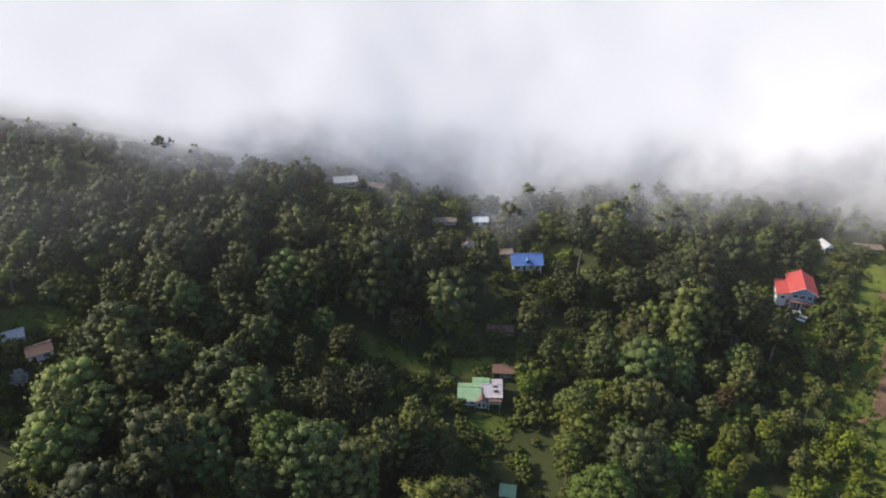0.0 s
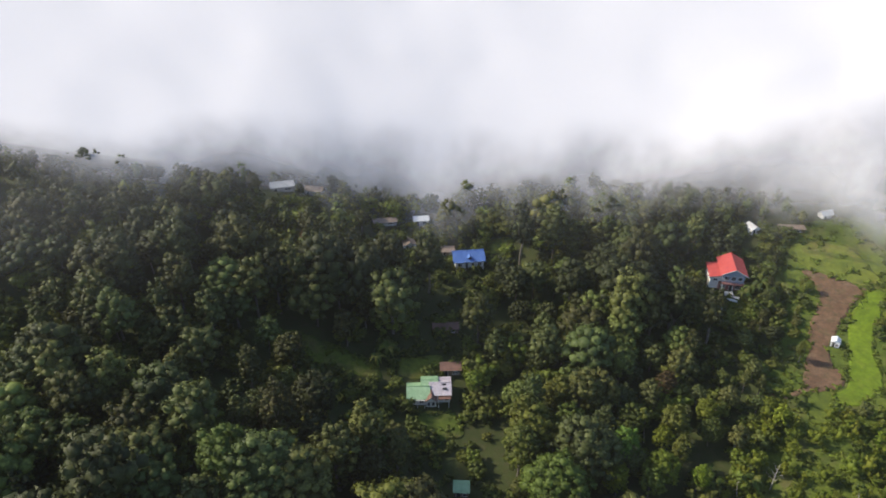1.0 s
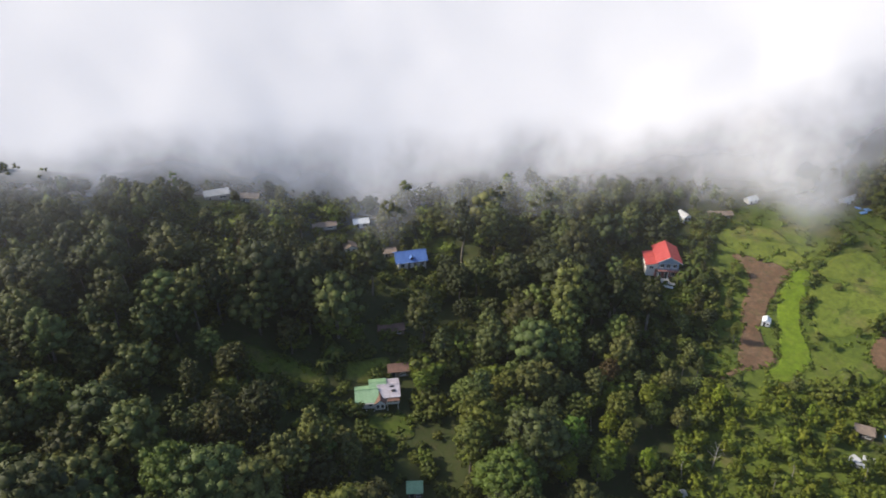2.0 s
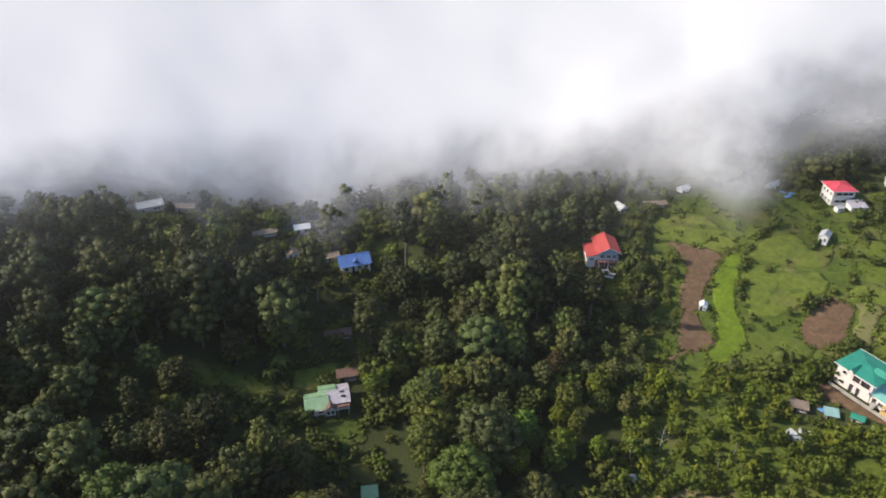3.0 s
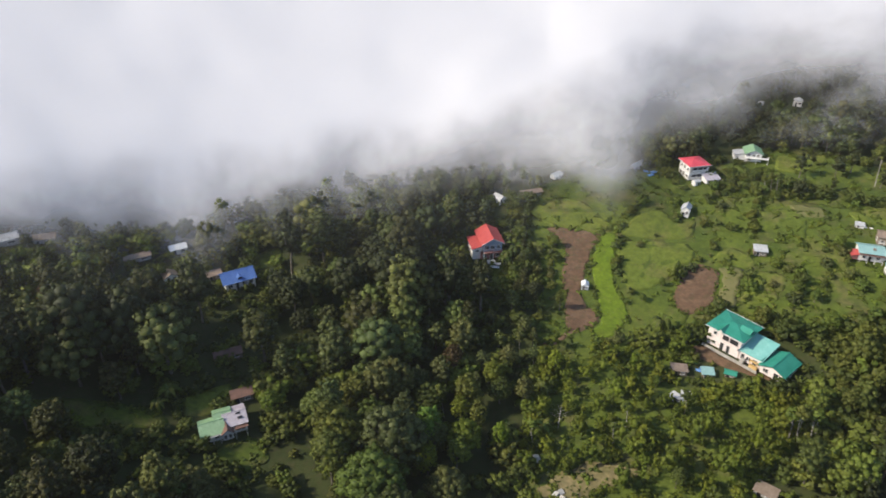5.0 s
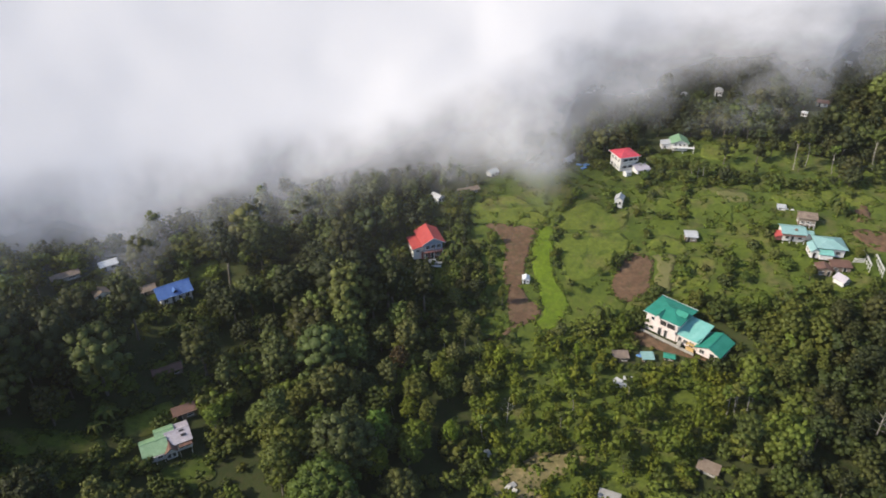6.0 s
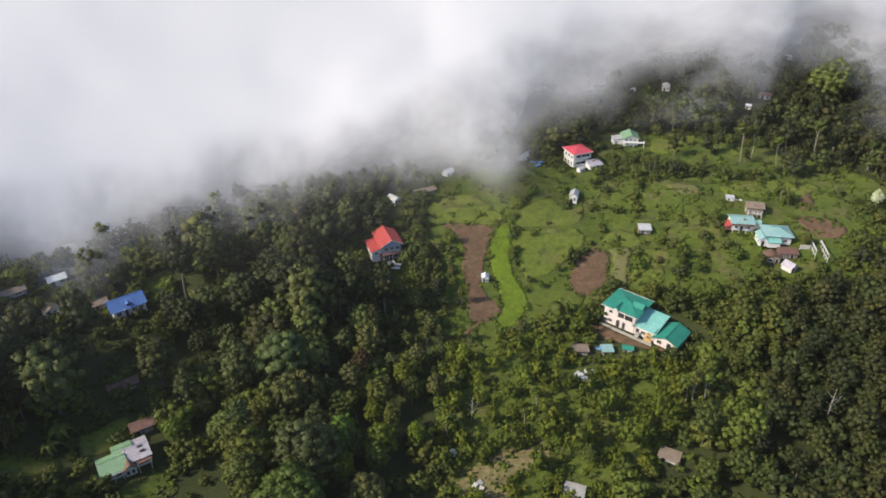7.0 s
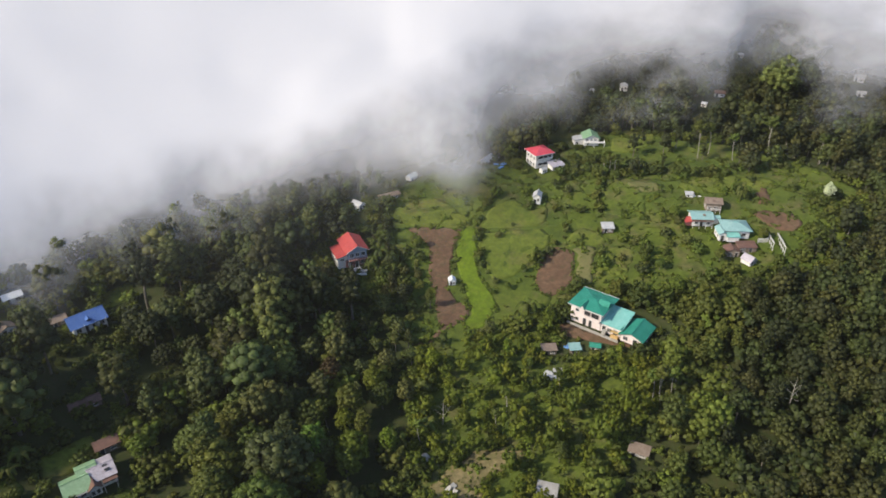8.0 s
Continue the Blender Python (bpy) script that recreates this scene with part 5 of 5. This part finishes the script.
HEDGES += [
    [(51.0, 166.0), (49.5, 156.0), (46.5, 148.0), (44.5, 138.0), (43.5, 128.0)], [(46, 160), (43, 150), (41, 140), (40, 130)],
    [(117.8, 193.9), (128.0, 181.2), (149.9, 180.4)], [(128.0, 152.4), (128.0, 146.0), (123.4, 137.1), (124.0, 129.3)], [(47.8, 117.8), (59.9, 119.5), (68.1, 117.9), (73.8, 119.6)],
    [(154.8, 158.9), (160.8, 156.7), (160.2, 149.6)], [(94.5, 181.4), (91.4, 171.2), (91.4, 168.0)], [(39.5, 165.6), (42.4, 153.5), (49.1, 162.1), (50.6, 156.6)],
    [(79.2, 124.3), (73.5, 122.5)], [(166.7, 180.8), (171.0, 171.5), (189.1, 167.2)],
]
BANKS = [
    [(77.0, 177.4), (89.9, 182.2), (94.8, 181.3)], [(74.7, 159.3), (89.7, 160.2), (97.2, 160.1)], [(101.2, 167.5), (113.3, 157.9)], [(72.4, 150.1), (85.5, 151.9)],
    [(105.4, 154.4), (114.3, 153.3), (123.3, 147.7)], [(92.0, 146.8), (102.2, 149.1)], [(101.4, 136.1), (113.6, 138.0)], [(120.2, 168.8), (140.4, 164.3)], [(122.5, 182.3), (137.1, 181.7)],
    [(132.9, 159.8), (145.9, 160.0)], [(109.8, 146.3), (119.9, 144.3), (126.5, 140.1)], [(55.1, 183.5), (69.5, 182.2), (77.0, 177.4)], [(81.4, 164.1), (75.1, 152.4), (68.5, 142.3)], [(120.8, 157.1), (133.9, 155.4)],
]


def along(line, step):
    """Places every step metres along a bent line."""
    for (x0, y0), (x1, y1) in zip(line, line[1:]):
        n = max(1, int(math.hypot(x1 - x0, y1 - y0) / step))
        for i in range(n):
            f = i / n
            yield x0 + (x1 - x0) * f, y0 + (y1 - y0) * f


bush_data = []
for mtl in (LEAF, OLIVE):
    for cv, cn, ct, cq in BUSH:
        a = raw("bush", cv, [ct, cq], mtl, tint=np.zeros(len(cv)), normals=cn)
        bush_data.append(a.data)
        bpy.data.objects.remove(a)


def bush(x, y, kind, scale, tall=1.0, label="rounded green bush on the grassy terraces", group="field bushes"):
    b = tagged(new("bush", bush_data[kind]), label, "bush", group)
    scale *= nearness(x, y)
    b.matrix_world = pose(*site(x, y), 0, 0, rng.uniform(0, 360)) @ Matrix.Diagonal((scale, scale, scale * tall, 1))
    return b


def terrace_bank(line):
    """A low grassed step along the edge of a terrace."""
    pts = list(along(line, 0.9)) + [line[-1]]
    bm, prev = bmesh.new(), None
    for i, (x, y) in enumerate(pts):
        x2, y2 = pts[min(i + 1, len(pts) - 1)]
        x1, y1 = pts[max(i - 1, 0)]
        t = Vector((x2 - x1, y2 - y1, 0)).normalized()
        s = Vector((-t.y, t.x, 0))
        wob = 0.5 * noise.noise((x * 0.3, y * 0.3, 2))
        h = 0.24 + 0.2 * noise.noise((x * 0.5, y * 0.5, 5))
        c = Vector(site(x, y)) + s * wob
        row = [bm.verts.new(c + s * u + Vector((0, 0, z))) for u, z in ((-1.2, -0.1), (-0.5, h * 0.6), (0.1, h), (0.7, h * 0.5), (1.2, -0.1))]
        if prev:
            for a, b, c2, d in zip(prev, prev[1:], row[1:], row):
                bm.faces.new((a, b, c2, d))
        prev = row
    me = bpy.data.meshes.new("terrace_bank")
    bm.to_mesh(me)
    bm.free()
    me.materials.append(MEADOW)
    me.shade_smooth()
    return tagged(new("terrace_bank", me), "low grassed bank along a terrace edge", "bank", "terrace banks")


for line in BANKS:
    terrace_bank(line)
    for x, y in along(line, 4.5):
        if rng.uniform() < 0.35:
            bush(x + rng.uniform(-1, 1), y + rng.uniform(-1, 1), int(rng.integers(0, 3)), rng.uniform(0.3, 0.6))
for line in HEDGES:
    for x, y in along(line, 2.1):
        if rng.uniform() < 0.86:
            k = int(rng.integers(0, 3)) + (3 if rng.uniform() < 0.6 else 0)
            bush(x + rng.uniform(-0.9, 0.9), y + rng.uniform(-0.9, 0.9), k, rng.uniform(0.38, 1.0), rng.uniform(0.9, 1.4), "leafy bush in a hedge between terraces", "hedge bushes")


WEED = [crown(1.0, 0.5, -0.1, 3, 10, 0.4), crown(0.7, 0.4, -0.1, 3, 8, 0.32)]


def weeds(count):
    """Low clumps of weeds and long grass in loose drifts over the pasture."""
    h, made = Heap(), 0
    while made < count:
        x, y = rng.uniform(28, 198), rng.uniform(76, 232)
        if noise.noise((x / 9, y / 9, 12.0)) + rng.uniform(-0.5, 0.5) < 0.15:
            continue
        if not (inside(x, y, FIELD) or scrub(x, y)) or any(inside(x, y, p) for p in TILLED) or any((x - cx) ** 2 + (y - cy) ** 2 < (0.7 * r) ** 2 for cx, cy, r in HOMES):
            continue
        made += 1
        h.add(WEED[made % 2], x, y, rng.uniform(0.5, 1.3), rng.uniform(0, 360), rng.uniform(0.3, 0.8))
    for patch in (GLADE, STRIP, PLOT_A, PLOT_B, PLOT_C, BELOW, SLOPE, PALE, BARE):
        xs, ys = [q[0] for q in patch], [q[1] for q in patch]
        for i in range(int((max(xs) - min(xs)) * (max(ys) - min(ys)) / 3)):
            x, y = rng.uniform(min(xs), max(xs)), rng.uniform(min(ys), max(ys))
            if inside(x, y, patch) and noise.noise((x / 5, y / 5, 3.0)) > -0.1:
                h.add(WEED[i % 2], x, y, rng.uniform(0.4, 1.1), rng.uniform(0, 360), rng.uniform(0.3, 0.8))
    for rim in (SOIL_A, CROP_A, SOIL_B, FIELD, PLOT_B, BARE):
        for x, y in along(rim + rim[:1], 0.6):
            if rng.uniform() < 0.5:
                h.add(WEED[int(rng.integers(0, 2))], x + rng.normal() * 0.35, y + rng.normal() * 0.35, rng.uniform(0.3, 0.9), rng.uniform(0, 360), rng.uniform(0.3, 0.8))
    return tagged(h.build("weeds", WEEDY), "low clumps of weeds and long grass", "weeds", kind="stuff")


WEEDY = leaf_mat("weed_foliage", (0.064, 0.092, 0.015), (0.105, 0.136, 0.024), (0.150, 0.178, 0.036), (1.2, 1.1, 0.8))
TILLED = [SOIL_A, CROP_A, SOIL_B, LAWN_UP, LAWN_MID]
weeds(1300)

# ---------------------------------------------------------------- single plants
def banana(x, y, scale=1.0):
    """A clump of big arching leaf blades on a short stem."""
    t = tagged(new("banana_plant"), "clump of large arching green banana leaves", "plant", "banana plants")
    t.matrix_world = pose(*site(x, y), 0, 0, rng.uniform(0, 360)) @ Matrix.Scale(scale * nearness(x, y), 4)
    bm = bmesh.new()
    bmesh.ops.create_cone(bm, cap_ends=True, segments=7, radius1=0.22, radius2=0.12, depth=2.6, matrix=Matrix.Translation((0, 0, 1.1)))
    part("stem", bm, OLIVE, t)
    for i in range(9):
        a, L, up = i * 2.4, rng.uniform(1.9, 2.8), rng.uniform(0.5, 1.2)
        bm, rows = bmesh.new(), []
        for k in range(7):
            f = k / 6
            r, z = L * f * 0.85, 2.2 + up * math.sin(f * 2.4) * 1.3 - f * f * 1.2
            w = 0.36 * math.sin(math.pi * min(0.97, f * 0.85 + 0.1))
            c, s = math.cos(a), math.sin(a)
            rows.append([bm.verts.new((r * c - s * v, r * s + c * v, z - abs(v) * 0.35)) for v in (-w, 0, w)])
        for p, q in zip(rows, rows[1:]):
            for j in (0, 1):
                bm.faces.new((p[j], p[j + 1], q[j + 1], q[j]))
        part("leaf", bm, OLIVE, t)
    return t


for x, y, s in ((37.4, 156.8, 1.3), (39.6, 158.8, 1.5), (41.5, 155.5, 1.2), (157.1, 155.0, 1.6), (155.0, 153.0, 1.3), (-41.5, 112.1, 1.3), (-43.0, 109.0, 1.1), (66.5, 122.5, 1.4), (31.2, 94.5, 1.1), (35.6, 154.0, 1.1)):
    banana(x, y, s)


def bare_tree(x, y, scale, label):
    """Leafless pale tree: forked trunk with several thin branches."""
    t = tagged(new("bare_tree"), label, "tree")
    t.matrix_world = pose(*site(x, y), 0, 0, 30) @ Matrix.Scale(scale * nearness(x, y), 4)

    def limb(name, pts, r0, r1):
        bm, prev = bmesh.new(), None
        for i, p in enumerate(pts):
            rr = r0 + (r1 - r0) * i / (len(pts) - 1)
            ring = [bm.verts.new(Vector(p) + Vector((rr * math.cos(k * 1.047), rr * math.sin(k * 1.047), 0))) for k in range(6)]
            if prev:
                for k in range(6):
                    bm.faces.new((prev[k], prev[(k + 1) % 6], ring[(k + 1) % 6], ring[k]))
            prev = ring
        part(name, bm, PALE_BARK, t)

    limb("trunk", [(0, 0, -0.5), (0.1, 0, 3), (0.35, 0.1, 6), (0.5, 0.2, 9.5), (0.9, 0.2, 13)], 0.2, 0.04)
    for i in range(9):
        a, z, L = i * 2.0, 4.5 + i * 0.75, 4.2 - i * 0.28
        limb("branch", [(0.3, 0.1, z), (0.3 + L * 0.5 * math.cos(a), L * 0.5 * math.sin(a), z + 0.9), (0.3 + L * math.cos(a), L * math.sin(a), z + 1.4 + 0.5 * math.sin(i))], 0.07, 0.02)
    return t


bare_tree(99.5, 73.5, 0.72, "leafless pale dead tree standing in the wood")
bare_tree(34.5, 95.0, 0.5, "small leafless pale shrub-like tree in scrub")


def special(x, y, kind, scale, turn, material, label):
    """A tree whose foliage or trunk stands out from the wood."""
    t = tagged(new("tree"), label, "tree")
    t.matrix_world = pose(*site(x, y), 0, 0, turn) @ Matrix.Scale(scale * nearness(x, y), 4)
    (cv, cn, ct, cq), (tv, tq) = NEAR[kind]
    c = raw("crown", cv, [ct, cq], material, tint=np.full(len(cv), 0.3), normals=cn)
    k = raw("trunk", tv, [tq], PALE_BARK)
    c.parent = k.parent = t
    return t


BLOSSOM = leaf_mat("pale_blossom", (0.25, 0.27, 0.22), (0.5, 0.5, 0.46), (0.7, 0.7, 0.66), (1.0, 0.95, 0.9))
special(-32.9, 80.5, 1, 0.95, 20, FRESH, "bright yellow-green leafy tree on the slope")
special(-20.6, 104.0, 3, 0.72, 80, FRESH, "young yellow-green tree beside the small house")
special(9.0, 93.0, 4, 0.8, 10, FRESH, "light green broad tree among darker trees")
RUSSET = leaf_mat("russet_foliage", (0.060, 0.034, 0.014), (0.105, 0.066, 0.026), (0.150, 0.105, 0.045), (1.0, 0.9, 0.9))
special(16.5, 113.0, 3, 0.8, 15, RUSSET, "tree with russet brown leaves in the wood")
special(-76.0, 146.0, 5, 0.7, 70, RUSSET, "small reddish-leaved tree in the wood")
special(3.0, 118.0, 1, 0.75, 25, LUSH, "bright green tree standing out of the wood")
special(-3.0, 90.0, 0, 0.8, 95, LUSH, "rounded fresh green tree on the lower slope")
special(226.0, 216.0, 2, 1.7, 60, LEAF, "tall spreading dark tree on the far hill")
special(236.0, 214.0, 4, 1.5, 10, LEAF, "tall spreading dark tree on the far hill")
special(-118.2, 72.0, 3, 0.6, 10, BLOSSOM, "white-flowering small tree by the cottage")
special(181.6, 144.5, 4, 0.5, 40, BLOSSOM, "whitish flowering tree at the field's edge")

for x, y, k, s in ((105.0, 131.1, 9, 0.42), (107.5, 127.5, 6, 0.36), (79.6, 144.4, 11, 0.36), (128.5, 150.5, 8, 0.36), (126.0, 153.0, 9, 0.3), (73.5, 139.6, 9, 0.3), (66.5, 134.4, 6, 0.24), (104.4, 116.5, 6, 0.5), (102.2, 150.0, 11, 0.26), (125.2, 125.6, 6, 0.42), (144.5, 131.0, 8, 0.34), (156.7, 157.7, 6, 0.4), (51.5, 161.2, 9, 0.42), (45.0, 133.0, 11, 0.5)):
    tree(x, y, k, s, 40 * x, "small dark green tree standing on the grassy terraces")
POLE = (crown(1.6, 3.2, 6.2, 16, 34, 0.34, 2, 0.3), trunk_arrays(0.12, 7.4, 9.0, 3, 0.9))


def pole_tree(x, y, s):
    t = tagged(new("tree"), "thin tree with a tall bare whitish trunk", "tree", "thin pale trees")
    t.matrix_world = pose(*site(x, y), 0, -6, 0) @ pose(0, 0, 0, 0, 0, 50 * x) @ Matrix.Scale(s * nearness(x, y), 4)
    (cv, cn, ct, cq), (tv, tq) = POLE
    c = raw("crown", cv, [ct, cq], OLIVE, tint=np.full(len(cv), 0.2), normals=cn)
    k = raw("trunk", tv, [tq], PALE_BARK)
    c.parent = k.parent = t


for x, y, s in ((76.2, 85.6, 0.9), (77.8, 84.9, 1.0), (79.0, 85.8, 0.85), (80.2, 84.6, 0.95), (81.4, 85.6, 0.8), (29.0, 92.0, 0.7), (44.0, 90.0, 0.6), (47.5, 93.5, 0.7), (13.0, 101.0, 0.9), (60.0, 95.0, 0.65), (163.1, 184.5, 1.5), (168.1, 185.4, 1.3), (173.3, 178.5, 1.1), (187.5, 176.8, 1.6), (199.7, 165.6, 1.2), (127.4, 184.3, 0.8), (129.4, 183.6, 0.85), (125.2, 185.0, 0.7)):
    pole_tree(x, y, s)


# ---------------------------------------------------------------- small things in the yards
def heap(label, x, y, size, material, name="rubble_heap", count=7):
    """A loose pile of slabs and sheets, lying as they fell."""
    t = tagged(new(name), label, name.replace("_", " "))
    t.matrix_world = pose(*site(x, y, ground(x, y) + 0.05), 0, 0, rng.uniform(0, 360))
    for i in range(count):
        bm = boxes((-size * rng.uniform(0.2, 0.5), size * rng.uniform(0.2, 0.5), -size * rng.uniform(0.15, 0.35), size * rng.uniform(0.15, 0.35), 0, rng.uniform(0.08, 0.3)))
        bmesh.ops.transform(bm, matrix=pose(rng.uniform(-0.5, 0.5) * size, rng.uniform(-0.5, 0.5) * size, 0.12 * i, rng.uniform(-16, 16), rng.uniform(-16, 16), rng.uniform(0, 180)), verts=bm.verts)
        part("piece", bm, material, t)
    return t


heap("pile of pale broken slabs and sheeting below the red-roofed house", 32.8, 154.6, 2.4, CLOTH)
heap("pale concrete slabs beside the small house", -33.6, 99.0, 1.5, CONCRETE, count=4)
heap("small pile of pale scrap on the slope", 29.6, 149.6, 1.5, GREYWALL, count=4)
heap("crumpled pale grey sheeting heap below the yard", 61.4, 100.2, 3.0, ROOF_ZINC, "tarpaulin_heap", 5)
heap("blue tarpaulin folded beside the sheds", 69.0, 108.0, 1.3, TARP_BLUE, "tarpaulin_heap", 3)
heap("blue tarpaulin at the edge of the mist", 95.2, 203.0, 2.2, TARP_BLUE, "tarpaulin_heap", 3)
heap("loose concrete rubble on the earth bank", 30.5, 79.5, 1.6, ROCK, count=6)


def boulder(x, y, r, label):
    bm = bmesh.new()
    bmesh.ops.create_icosphere(bm, subdivisions=3, radius=r)
    for v in bm.verts:
        v.co *= 1 + 0.3 * noise.noise(v.co * (1.2 / r))
        v.co.z *= 0.75
    me = bpy.data.meshes.new("boulder")
    bm.to_mesh(me)
    bm.free()
    me.materials.append(ROCK)
    tagged(new("boulder", me), label, "rock").matrix_world = pose(*site(x, y, ground(x, y) + r * 0.35))


boulder(28.6, 88.2, 0.9, "pale rounded boulder in the scrub")
boulder(80.5, 90.5, 1.6, "ochre-grey rock face between trees")
